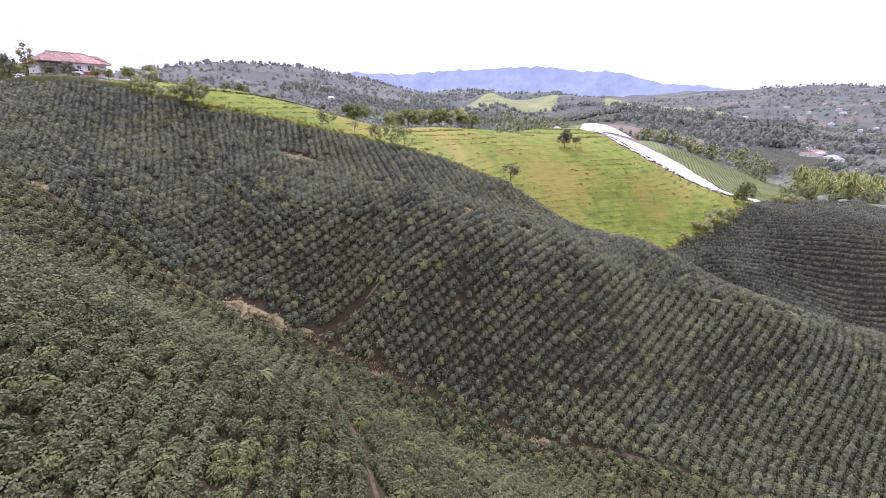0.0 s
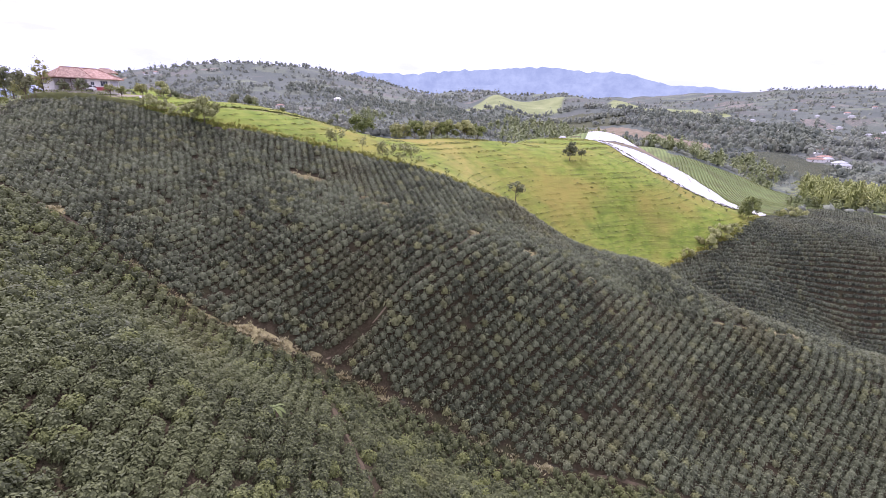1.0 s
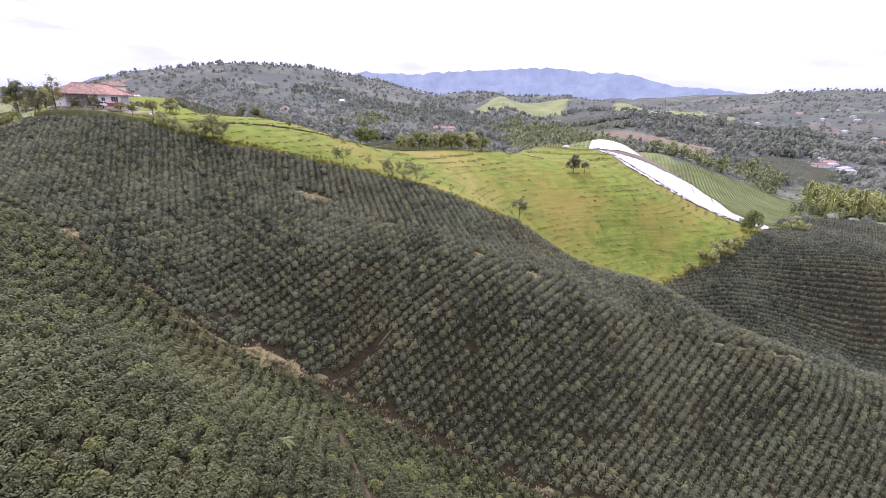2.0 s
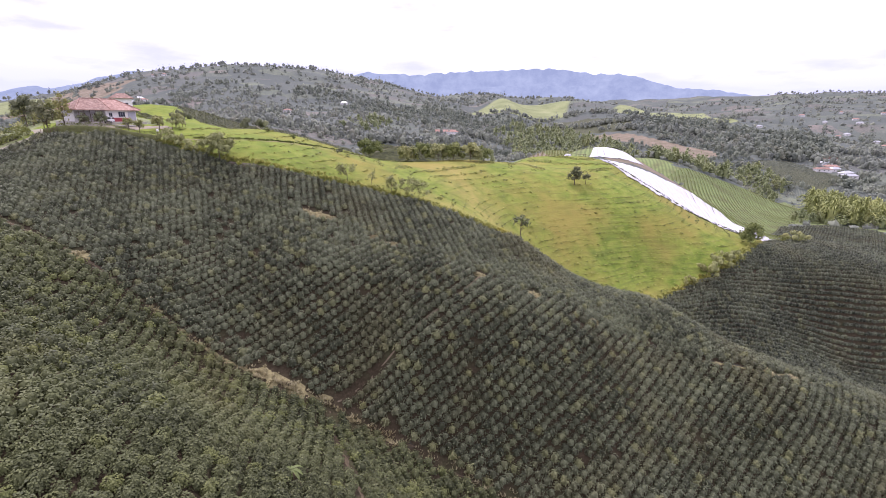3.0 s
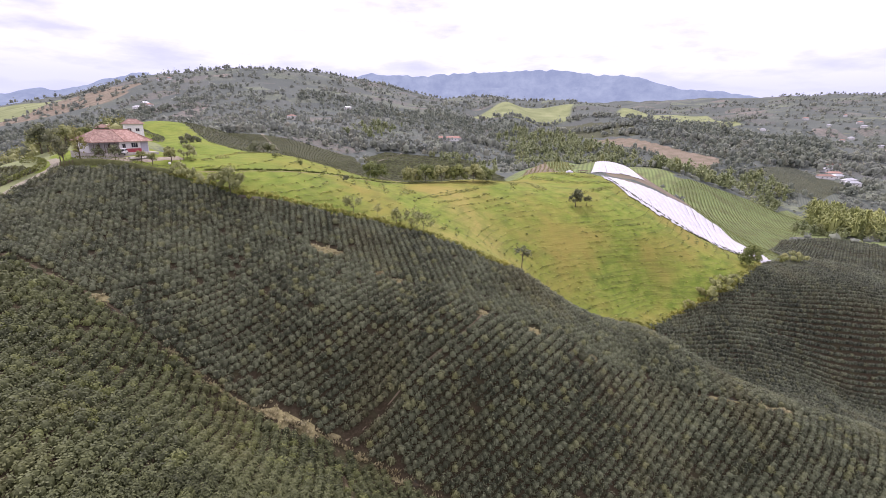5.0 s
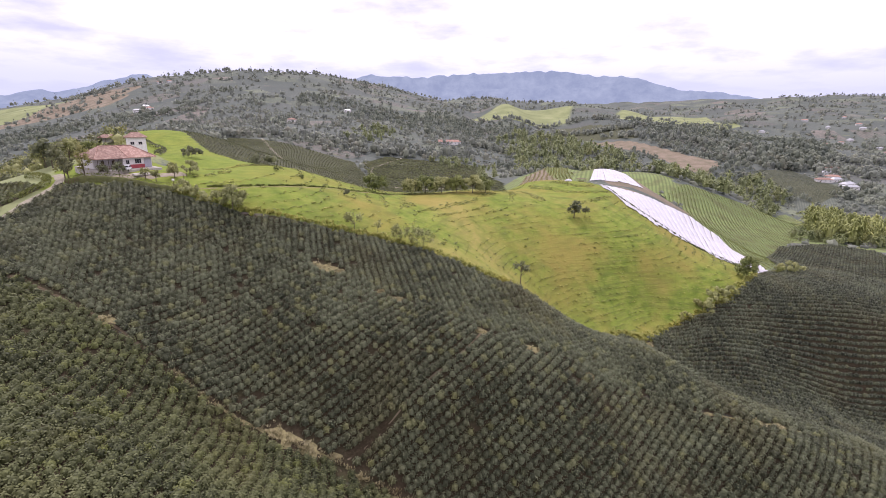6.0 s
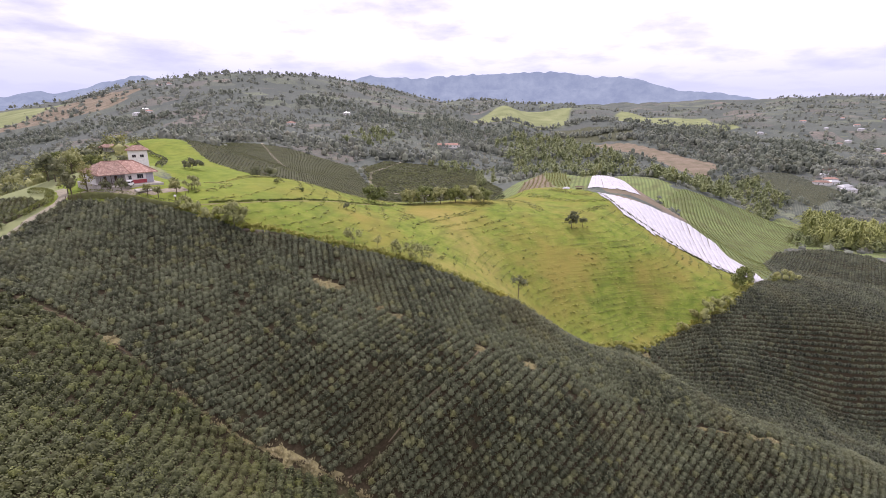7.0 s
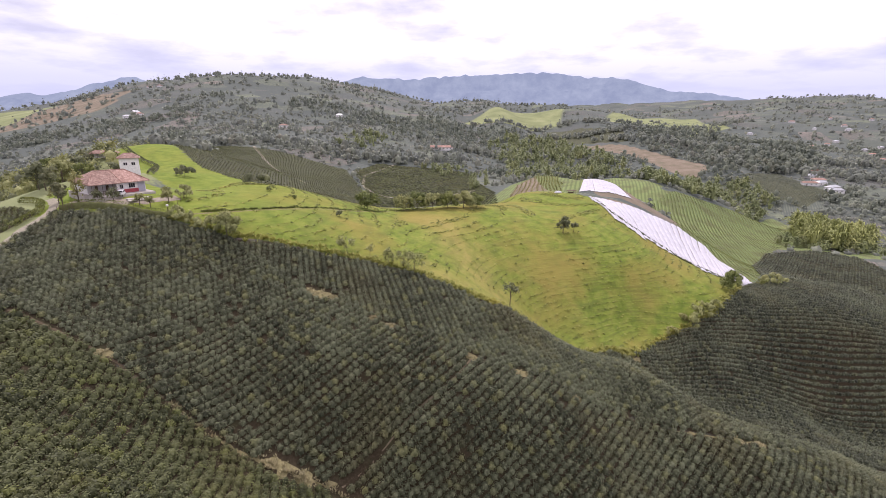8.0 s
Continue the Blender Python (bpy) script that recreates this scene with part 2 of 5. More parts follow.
# ---- the lie of the land: spot heights of crests, hollows and slopes ----
RELIEF = {
    "land_behind": [
        (-4000, -899, -97), (-65, -79, -8.5), (-6, -899, -44), (4000, -899, -99),
    ],
    "far_country": [
        (-4000, 973, -187), (-4000, 4541, -70), (-6, 4541, 80), (800, 2065, 39), (2065, 2609, 159),
        (4000, 973, -9), (4000, 4541, 130),
    ],
    "spur_flank": [
        (-78, 114, -4.5), (-65, 94, -14), (-53, 84, -23.5), (-53, 124, -4), (-40, 84, -28.5),
        (-40, 94, -20), (-29, 94, -19.5), (-29, 114, -12), (-17, 84, -33.5), (-17, 94, -21),
        (-17, 104, -16), (-17, 114, -13.5), (-6, 84, -28.5), (-6, 124, -11.5), (6, 94, -22),
        (6, 114, -17.5), (17, 84, -34), (17, 104, -23.5), (17, 114, -21.5), (17, 124, -18),
        (29, 94, -30.5),
    ],
    "near_slope": [
        (-157, -12, -1), (-92, 74, -8.5), (-53, 52, -16), (-40, 28, -16.5), (-40, 52, -21),
        (-40, 74, -32), (-29, 16, -20.5), (-29, 28, -22), (-29, 41, -23), (-17, 52, -33.5),
        (-17, 63, -39), (-17, 74, -42), (-6, 28, -33.5), (-6, 41, -37), (-6, 74, -43.5),
        (6, -43, -20), (6, 16, -33.5), (6, 52, -46), (6, 63, -51.5), (6, 74, -46.5),
        (17, 52, -51), (17, 63, -55), (17, 74, -48.5), (29, 16, -41), (53, 41, -58),
        (53, 74, -58.5), (78, 63, -66.5), (92, -27, -43), (92, 74, -65), (107, 28, -57),
    ],
    "house_hill": [
        (-245, 210, -18.5), (-198, 222, -2), (-198, 297, 18.5), (-177, 297, 18.5), (-139, 144, 5.5),
        (-139, 186, 13.6), (-107, 144, 10), (-107, 186, 8), (-78, 198, 8), (-78, 265, -8.5),
    ],
    "pasture_bowl": [
        (-53, 134, 1), (-29, 175, -2.5), (-29, 198, -4), (6, 186, -7), (6, 236, -6.5),
        (17, 144, -21), (40, 144, -39), (53, 134, -42), (65, 154, -44.5), (65, 175, -31),
        (65, 210, -12), (78, 134, -52.5), (78, 165, -44.5), (78, 186, -25), (92, 154, -46.5),
        (107, 154, -49), (123, 222, -31.5), (139, 144, -68.5), (139, 165, -46.5), (139, 198, -36.5),
    ],
    "spur_nose": [
        (40, 104, -32), (40, 114, -30), (53, 104, -36.5), (53, 114, -32.5), (53, 124, -35),
        (65, 84, -54), (65, 94, -44.5), (78, 84, -54.5), (78, 94, -46), (92, 124, -55),
        (107, 104, -52), (123, 114, -62), (139, 124, -67),
    ],
    "north_brow": [
        (-29, 316, -27.5), (29, 316, -23.5), (29, 356, -26), (45, 292, -9.5), (53, 250, -9.5),
        (75, 272, -6.7), (84, 302, -9.6), (92, 250, -11.5), (99, 331, -4.6), (109, 331, -5.2), (118, 330, -7.8),
    ],
    "east_slopes": [
        (102, 366, -13.5), (107, 281, -12.5), (107, 316, -8.2), (122, 310, -12.8), (134, 330, -17), (157, 144, -72),
        (157, 175, -41), (157, 250, -41), (157, 297, -32.5), (177, 165, -52.5), (198, 222, -44.5),
        (198, 297, -54.5), (272, 236, -65.5),
    ],
    "distant_hills": [
        (-1286, 1127, -49), (-1064, 1640, 136), (-968, 843, -50), (-727, 1520, 145), (-333, 973, 30),
        (17, 1912, 97), (53, 1213, 8), (157, 1520, 67), (221, 1409, 28), (301, 1047, -18),
        (407, 1409, 54), (1170, 1047, -44),
    ],
    "hill_foot": [
        (-494, 429, -43), (-368, 316, -32), (-272, 403, 6), (-198, 356, 6), (-139, 488, -21),
    ],
    "valley": [
        (6, 488, -27), (40, 843, -20), (65, 379, -16.5), (70, 470, -27), (84, 430, -14.6),
        (113, 412, -15.2), (115, 470, -27), (140, 370, -24.5), (150, 440, -27), (157, 403, -34),
        (198, 429, -25), (198, 785, -43), (221, 379, -49), (272, 403, -61), (272, 457, -43),
        (301, 281, -62), (301, 335, -61), (333, 429, -68), (333, 488, -79), (368, 488, -86),
        (407, 732, -41), (600, 521, -85),
    ],
}


spots = np.array([p for part_of in RELIEF.values() for p in part_of], float)


def bend(x, y):
    return np.arcsinh(np.asarray(x, float) / 120), np.arcsinh((np.asarray(y, float) - 120) / 120)


def pull(a, b):
    d2 = (a[0][:, None] - b[0][None]) ** 2 + (a[1][:, None] - b[1][None]) ** 2
    return 0.5 * d2 * np.log(d2 + 1e-9)


spot_at = bend(spots[:, 0], spots[:, 1])
count = len(spots)
side = np.c_[np.ones(count), spot_at[0], spot_at[1]]
weights = np.linalg.solve(np.block([[pull(spot_at, spot_at) + np.eye(count) * 1e-6, side], [side.T, np.zeros((3, 3))]]), np.r_[spots[:, 2], np.zeros(3)])


def lattice(ix, iy):
    h = np.sin(ix * 127.1 + iy * 311.7) * 43758.5453
    return h - np.floor(h)


def ripple(x, y):
    ix, iy = np.floor(x), np.floor(y)
    fx, fy = x - ix, y - iy
    fx, fy = fx * fx * (3 - 2 * fx), fy * fy * (3 - 2 * fy)
    a = lattice(ix, iy) * (1 - fx) + lattice(ix + 1, iy) * fx
    b = lattice(ix, iy + 1) * (1 - fx) + lattice(ix + 1, iy + 1) * fx
    return a * (1 - fy) + b * fy - 0.5


def height(x, y):
    """Height of the ground at plan places (arrays)."""
    x, y = np.atleast_1d(np.asarray(x, float)), np.atleast_1d(np.asarray(y, float))
    out = np.empty(len(x))
    for i in range(0, len(x), 20000):
        q = bend(x[i:i + 20000], y[i:i + 20000])
        out[i:i + 20000] = pull(q, spot_at) @ weights[:count] + weights[count] + weights[count + 1] * q[0] + weights[count + 2] * q[1]
    away = np.hypot(x, y)
    rough = np.clip((away - 350) / 900, 0, 1)
    out += rough * (18 * ripple(x / 260 + 3, y / 260) + 13 * ripple(x / 110, y / 110 + 7)) * (1 + np.clip((away - 1500) / 2500, 0, 1.2))
    out += 0.5 * ripple(x / 9, y / 9) + 0.25 * ripple(x / 3.1, y / 3.1)
    return out


def h1(x, y):
    return float(height([x], [y])[0])


# ---- plan: fields and boundaries, in metres ----
FRONT_EDGE = [(-85, 136), (-66, 132), (-46, 132.5), (-26, 134), (-12, 133), (2, 129), (13, 126), (27, 130), (46, 143), (60, 151), (68, 151)]
EAST_EDGE = [(80, 160), (96, 166), (110, 173), (122, 184), (133, 195)]
TARP_WEST = [(134, 199), (122, 212), (99, 226), (87, 242), (85, 273)]
PASTURE = FRONT_EDGE + EAST_EDGE + TARP_WEST + [(72, 292), (40, 300), (12, 250), (-8, 228), (-38, 224), (-60, 215), (-97, 222), (-135, 250), (-190, 315), (-215, 312), (-190, 262), (-158, 225), (-122, 190), (-96, 166), (-88, 148)]
GULLY = [(-128, 100), (-105, 95), (-82, 89), (-71, 86), (-59, 82), (-47, 79), (-33, 77), (-23, 77), (-11, 74), (5, 70), (18, 68), (40, 66), (70, 65), (115, 62)]
CROSS_TRACK = [(-66, 131), (-52, 124), (-38, 116), (-30, 116), (-14, 107), (7, 101), (19, 101), (40, 100), (57, 100), (76, 100), (88, 102), (104, 109), (140, 111)]
ROW_PATH = [(-22, 77.5), (-17, 81.3), (-11.3, 84.2), (-5.3, 87), (-1, 90.2), (2.8, 94), (6.8, 100.3)]
DOWN_PATH = [(-23, 77), (-20, 70), (-13, 56), (-8, 46), (-5, 38), (-3, 28)]
SPUR_FLANK = GULLY + [(140, 90), (140, 111)] + CROSS_TRACK[::-1][1:] + [(-85, 135), (-100, 137), (-122, 137), (-122, 118)]
SPUR_TOP = [(-66, 131)] + FRONT_EDGE[2:] + [(80, 132), (110, 119), (140, 111)] + CROSS_TRACK[::-1][1:-1]
NEAR_WEST = [(-128, 100), (-105, 95), (-82, 89), (-71, 86), (-59, 82), (-47, 79), (-33, 77), (-23, 77), (-20, 70), (-13, 56), (-8, 46), (-5, 38), (-3, 28), (-2, 8), (-60, 8), (-110, 50)]
NEAR_EAST = [(-23, 77), (-11, 74), (5, 70), (18, 68), (40, 66), (70, 65), (115, 62), (110, 25), (40, 20), (-2, 8), (-3, 28), (-5, 38), (-8, 46), (-13, 56), (-20, 70)]
EAST_FIELD = [(68, 151)] + EAST_EDGE + [(142, 202), (158, 211), (180, 219), (257, 256), (265, 200), (210, 120), (142, 112), (110, 120), (82, 133)]
KNOLL_FIELD = [(160, 222), (202, 292), (237, 330), (282, 348), (300, 325), (296, 290), (260, 258), (180, 222)]
CROP_FIELD = [(165, 330), (140, 360), (216, 436), (275, 442), (350, 480), (330, 420), (205, 296), (162, 226), (143, 203), (150, 254), (146, 292)]
STRIPE_FIELD = [(44, 332), (60, 402), (80, 430), (66, 302)]
GREEN_BEDS = [(66, 300), (80, 430), (98, 416), (77, 305)]
TILLED = [(96, 286), (112, 296), (128, 287), (145, 291), (160, 300), (165, 330), (138, 350), (118, 326), (95, 318)]
BROWN_FIELD = [(285, 1070), (364, 1005), (403, 891), (434, 773), (374, 705), (358, 740), (350, 900), (305, 1020)]
FAR_ROWS = [[(-340, 560), (-290, 600), (-120, 545), (-80, 420), (-55, 320), (-57, 238), (-59, 213), (-97, 219), (-133, 247), (-187, 312), (-215, 330)], [(-77, 420), (-112, 548), (-90, 600), (25, 570), (40, 400), (36, 320), (-5, 280), (-50, 300)]]
MEADOWS = [[(40, 1320), (120, 1500), (230, 1650), (370, 1560), (300, 1320), (130, 1290)], [(440, 1310), (468, 1433), (760, 2000), (1033, 2021), (900, 1530), (612, 1341)], [(683, 1357), (835, 1504), (611, 1131), (542, 1085)], [(-1500, 1500), (-1250, 1560), (-1150, 1250), (-1350, 1150)]]
NORTH_BROW = [(40, 300), (72, 292), (80, 284), (91, 316), (120, 318), (140, 360), (205, 440), (190, 520), (150, 480), (60, 430), (20, 330)]
WEST_PLOT = [(-129, 112), (-130, 140), (-148, 152), (-200, 166), (-235, 160), (-225, 110), (-160, 95)]
DARK_FIELDS = [[(250, 1260), (338, 1249), (414, 1137), (386, 1019), (297, 1085), (240, 1118)], [(459, 737), (550, 781), (530, 640), (457, 590), (440, 640)]]
GREEN_STRIP = [(300, 480), (395, 560), (400, 500), (330, 430)]


def inside(x, y, poly):
    """Which plan places lie within a boundary."""
    x, y = np.asarray(x), np.asarray(y)
    hit = np.zeros(len(x), bool)
    for (ax, ay), (bx, by) in zip(poly, poly[1:] + poly[:1]):
        if ay == by:
            continue
        hit ^= ((ay > y) != (by > y)) & (x < (bx - ax) * (y - ay) / (by - ay) + ax)
    return hit


def off_line(x, y, line):
    """Distance of plan places from a line of points."""
    best = np.full(len(x), 1e9)
    for (ax, ay), (bx, by) in zip(line, line[1:]):
        dx, dy = bx - ax, by - ay
        s = np.clip(((x - ax) * dx + (y - ay) * dy) / (dx * dx + dy * dy), 0, 1)
        best = np.minimum(best, np.hypot(x - ax - s * dx, y - ay - s * dy))
    return best


def soft_mask(x, y, poly, blur):
    d = off_line(x, y, poly + poly[:1])
    return np.clip(0.5 + np.where(inside(x, y, poly), d, -d) / blur, 0, 1)


def shell(name, verts, quads, material, tint=None):
    """One mesh from arrays of corners and four-sided faces."""
    me = bpy.data.meshes.new(name)
    verts, quads = np.asarray(verts, np.float32), np.asarray(quads, np.int32)
    me.vertices.add(len(verts)), me.loops.add(quads.size), me.polygons.add(len(quads))
    me.vertices.foreach_set("co", verts.ravel())
    me.loops.foreach_set("vertex_index", quads.ravel())
    me.polygons.foreach_set("loop_start", np.arange(0, quads.size, 4, dtype=np.int32))
    me.materials.append(material)
    if tint is not None:
        me.attributes.new("tint", "FLOAT", "POINT").data.foreach_set("value", np.asarray(tint, np.float32))
    me.update(calc_edges=True)
    return me


def make_ground():
    n, m = 370, 370
    gx = np.sinh(np.linspace(-4.32, 4.32, n)) * 120
    gy = 120 + np.sinh(np.linspace(-2.9, 4.36, m)) * 120
    X, Y = [a.ravel() for a in np.meshgrid(gx, gy)]
    Z = height(X, Y)
    i = (np.arange(m - 1)[:, None] * n + np.arange(n - 1)[None]).ravel()
    me = shell("ground", np.c_[X, Y, Z], np.c_[i, i + 1, i + n + 1, i + n], GROUND)
    me.polygons.foreach_set("use_smooth", np.ones(len(i), bool))

    def paint(name, polys, blur):
        v = np.zeros(len(X))
        for poly in polys:
            v = np.maximum(v, soft_mask(X, Y, poly, blur))
        me.attributes.new(name, "FLOAT", "POINT").data.foreach_set("value", v.astype(np.float32))

    paint("pasture", [PASTURE, [(-128, 137), (-85, 135), (-86, 150), (-96, 168), (-130, 185), (-145, 165)]], 3)
    paint("soil", [SPUR_FLANK, SPUR_TOP, NEAR_WEST, NEAR_EAST, EAST_FIELD, KNOLL_FIELD, WEST_PLOT, [(-60, 8), (-2, 8), (40, 20), (110, 25), (120, -60), (-120, -60), (-110, 50)]], 3)
    paint("grove", FAR_ROWS + DARK_FIELDS, 6)
    paint("crop", [CROP_FIELD, GREEN_STRIP, NORTH_BROW, [(136, 345), (165, 325), (188, 365), (210, 425), (165, 430), (145, 400)], [(255, 350), (300, 405), (330, 420), (470, 470), (470, 400), (345, 330), (300, 325), (282, 348)]], 6)
    paint("bare", [BROWN_FIELD, STRIPE_FIELD, TILLED, TARP_WEST[::-1] + [(143, 203), (153, 254), (144, 279), (122, 281), (101, 283)], [(-1200, 1150), (-1150, 1450), (-900, 1400), (-850, 1150)]], 6)
    paint("meadow", MEADOWS + [[(-118, 90), (-118, 200), (-200, 330), (-300, 300), (-320, 60)]], 40)
    me.attributes.new("lush", "FLOAT", "POINT").data.foreach_set("value", np.clip((-35 - X) / 50, 0, 1).astype(np.float32))
    d = off_line(X, Y, [(-5, 135), (8, 128), (20, 131), (6, 165), (-5, 190)])
    me.attributes.new("dry", "FLOAT", "POINT").data.foreach_set("value", np.clip(1.1 - d / 13, 0, 1).astype(np.float32))
    return tagged(new("ground", me), "rolling farmland with pasture, plantation soil and distant parcels", "ground", kind="structure")


make_ground()

# ---- builders ----
def part(name, bm, material, parent, label=""):
    """Link a bmesh as one mesh object under a thing or a part."""
    me = bpy.data.meshes.new(name)
    bm.to_mesh(me)
    bm.free()
    me.materials.append(material)
    ob = new(name, me)
    ob.parent = parent
    return tagged(ob, label)


def thing(name, m, label, category, group=""):
    ob = new(name)
    ob.matrix_world = m
    ob.empty_display_size = 0.2
    return tagged(ob, label, category, group)


def box(bm, size, at, bevel=0.0, turn=0.0):
    """A box with its base centre at a place."""
    r = bmesh.ops.create_cube(bm, size=1.0)
    vs = r["verts"]
    bmesh.ops.scale(bm, vec=size, verts=vs)
    bmesh.ops.translate(bm, vec=(0, 0, size[2] / 2), verts=vs)
    if turn:
        bmesh.ops.rotate(bm, cent=(0, 0, 0), matrix=Matrix.Rotation(radians(turn), 3, "Z"), verts=vs)
    bmesh.ops.translate(bm, vec=at, verts=vs)
    if bevel:
        es = list({e for v in vs for e in v.link_edges})
        bmesh.ops.bevel(bm, geom=es, offset=bevel, segments=2, affect="EDGES")
    return bm


def tube(bm, points, radii, sides=7):
    """A tapering round limb along points."""
    rings = []
    for i, p in enumerate(points):
        p = Vector(p)
        d = (Vector(points[min(i + 1, len(points) - 1)]) - Vector(points[max(i - 1, 0)])).normalized()
        q = d.to_track_quat("Z", "Y")
        rings.append([bm.verts.new(p + q @ Vector((radii[i] * math.cos(a), radii[i] * math.sin(a), 0))) for a in (2 * math.pi * k / sides for k in range(sides))])
    for a, b in zip(rings, rings[1:]):
        for k in range(sides):
            bm.faces.new((a[k], a[(k + 1) % sides], b[(k + 1) % sides], b[k]))
    bm.faces.new(rings[0][::-1])
    bm.faces.new(rings[-1])
    return bm


def strip(name, line, width, material, label, category, lift=0.05, step=1.2, wobble=0.3, seed=1):
    """A track laid on the ground along a line, with ragged edges."""
    rng = np.random.default_rng(seed)
    P = np.array(line, float)
    seg = np.r_[0, np.cumsum(np.hypot(*np.diff(P, axis=0).T))]
    s = np.arange(0, seg[-1], step)
    cx, cy = np.interp(s, seg, P[:, 0]), np.interp(s, seg, P[:, 1])
    for _ in range(3):
        cx[1:-1], cy[1:-1] = (cx[:-2] + cx[1:-1] + cx[2:]) / 3, (cy[:-2] + cy[1:-1] + cy[2:]) / 3
    dx, dy = np.gradient(cx), np.gradient(cy)
    ln = np.hypot(dx, dy)
    nx, ny = -dy / ln, dx / ln
    cols = np.linspace(-0.5, 0.5, 5)
    rag = 1 + wobble * (rng.random((len(s), 2)) - 0.5) * 2
    V = []
    for c in cols:
        w = width * c * np.where(c < 0, rag[:, 0], rag[:, 1])
        x, y = cx + nx * w, cy + ny * w
        V.append(np.c_[x, y, height(x, y) + lift - (0.12 if abs(c) > 0.4 else 0)])
    V = np.stack(V, 1).reshape(-1, 3)
    i = (np.arange(len(s) - 1)[:, None] * 5 + np.arange(4)[None]).ravel()
    me = shell(name, V, np.c_[i + 1, i, i + 5, i + 6], material)
    return tagged(new(name, me), label, category, kind="structure")


# ---- leaves ----
def leaf_quads(base, along, width, normal):
    """Lozenge leaves: base, direction with length, half width, rough facing."""
    side = np.cross(along, normal)
    side /= np.linalg.norm(side, axis=1)[:, None] + 1e-9
    mid = base + along * 0.5 + normal * (np.linalg.norm(along, axis=1)[:, None] * 0.08)
    return np.stack([base, mid - side * width[:, None], base + along, mid + side * width[:, None]], 1)


def unit(v):
    return v / (np.linalg.norm(v, axis=-1, keepdims=True) + 1e-9)


def dome(rx, rz, zc, rings, sides):
    """A closed low dome: corners and faces."""
    V, F = [], []
    for i in range(rings + 1):
        a = -0.5 + (math.pi / 2 + 0.5) * i / rings
        for k in range(sides):
            b = 2 * math.pi * (k + 0.5 * (i % 2)) / sides
            V.append((rx * math.cos(a) * math.cos(b), rx * math.cos(a) * math.sin(b), zc + rz * math.sin(a)))
    for i in range(rings):
        for k in range(sides):
            a, b = i * sides + k, i * sides + (k + 1) % sides
            F.append((a, b, b + sides, a + sides))
    return np.array(V), np.array(F)


def bush_shape(rng, leaves, size, r=1.0, tall=1.65, rings=3, sides=7, ragged=0.1, core=0.77):
    """A coffee bush: a rounded crown of many short leafy branches round a smaller inner body."""
    zc = tall * 0.42
    V, F = dome(r * core, tall * core * 0.62, zc, rings, sides)
    V = V * np.where(np.arange(len(V)) < len(V) - sides, 1 + rng.normal(0, 0.07, len(V)), 1.0)[:, None]
    k = np.arange(leaves) + 0.5
    up = 1 - 1.3 * k / leaves
    az = k * 2.39996 + rng.normal(0, 0.35, leaves)
    flat = np.sqrt(np.clip(1 - up ** 2, 0, 1))
    o = np.c_[np.cos(az) * flat, np.sin(az) * flat, up]
    # branch tips stand proud in lumps
    tips = unit(rng.normal(0, 1, (13, 3)) + np.array([0, 0, 0.4]))
    lump = np.exp(-((1 - o @ tips.T) / 0.045)).max(axis=1)
    swell = (0.88 + ragged * 1.5 * lump + rng.normal(0, ragged * 0.3, leaves))[:, None]
    base = o * np.array([r, r, tall * 0.58]) * swell + np.array([0, 0, zc])
    droop = np.c_[np.cos(az) * (0.35 + 0.65 * np.abs(up)), np.sin(az) * (0.35 + 0.65 * np.abs(up)), -flat * 0.55]
    along = unit(droop + o * 0.15 + rng.normal(0, 0.4, (leaves, 3))) * (size * rng.uniform(0.7, 1.3, leaves))[:, None]
    face = unit(o + np.array([0, 0, 0.2]) + rng.normal(0, 0.3, (leaves, 3)))
    L = leaf_quads(base - along * 0.5, along, size * 0.33 * rng.uniform(0.75, 1.25, leaves), face).reshape(-1, 3)
    F = np.r_[F, np.arange(leaves * 4).reshape(-1, 4) + len(V)]
    V = np.r_[V, L]
    V[:, 2] = np.maximum(V[:, 2], 0.02)
    return V, F


def plant_out(shapes, x, y, z, scale, turn, tint, rng, squash=None):
    """Lay copies of plant shapes into one set of corners, faces and tints."""
    kind = rng.integers(0, len(shapes), len(x))
    VV, FF, TT, n = [], [], [], 0
    for k, (V, F) in enumerate(shapes):
        i = np.nonzero(kind == k)[0]
        if not len(i):
            continue
        c, s = np.cos(turn[i])[:, None], np.sin(turn[i])[:, None]
        sc = scale[i][:, None]
        sz = sc if squash is None else sc * squash[i][:, None]
        P = np.stack([(V[None, :, 0] * c - V[None, :, 1] * s) * sc + x[i][:, None], (V[None, :, 0] * s + V[None, :, 1] * c) * sc + y[i][:, None], V[None, :, 2] * sz + z[i][:, None]], 2)
        VV.append(P.reshape(-1, 3))
        FF.append((F[None] + (np.arange(len(i)) * len(V))[:, None, None]).reshape(-1, 4) + n)
        TT.append(np.repeat(tint[i], len(V)))
        n += len(i) * len(V)
    return np.concatenate(VV), np.concatenate(FF), np.concatenate(TT)


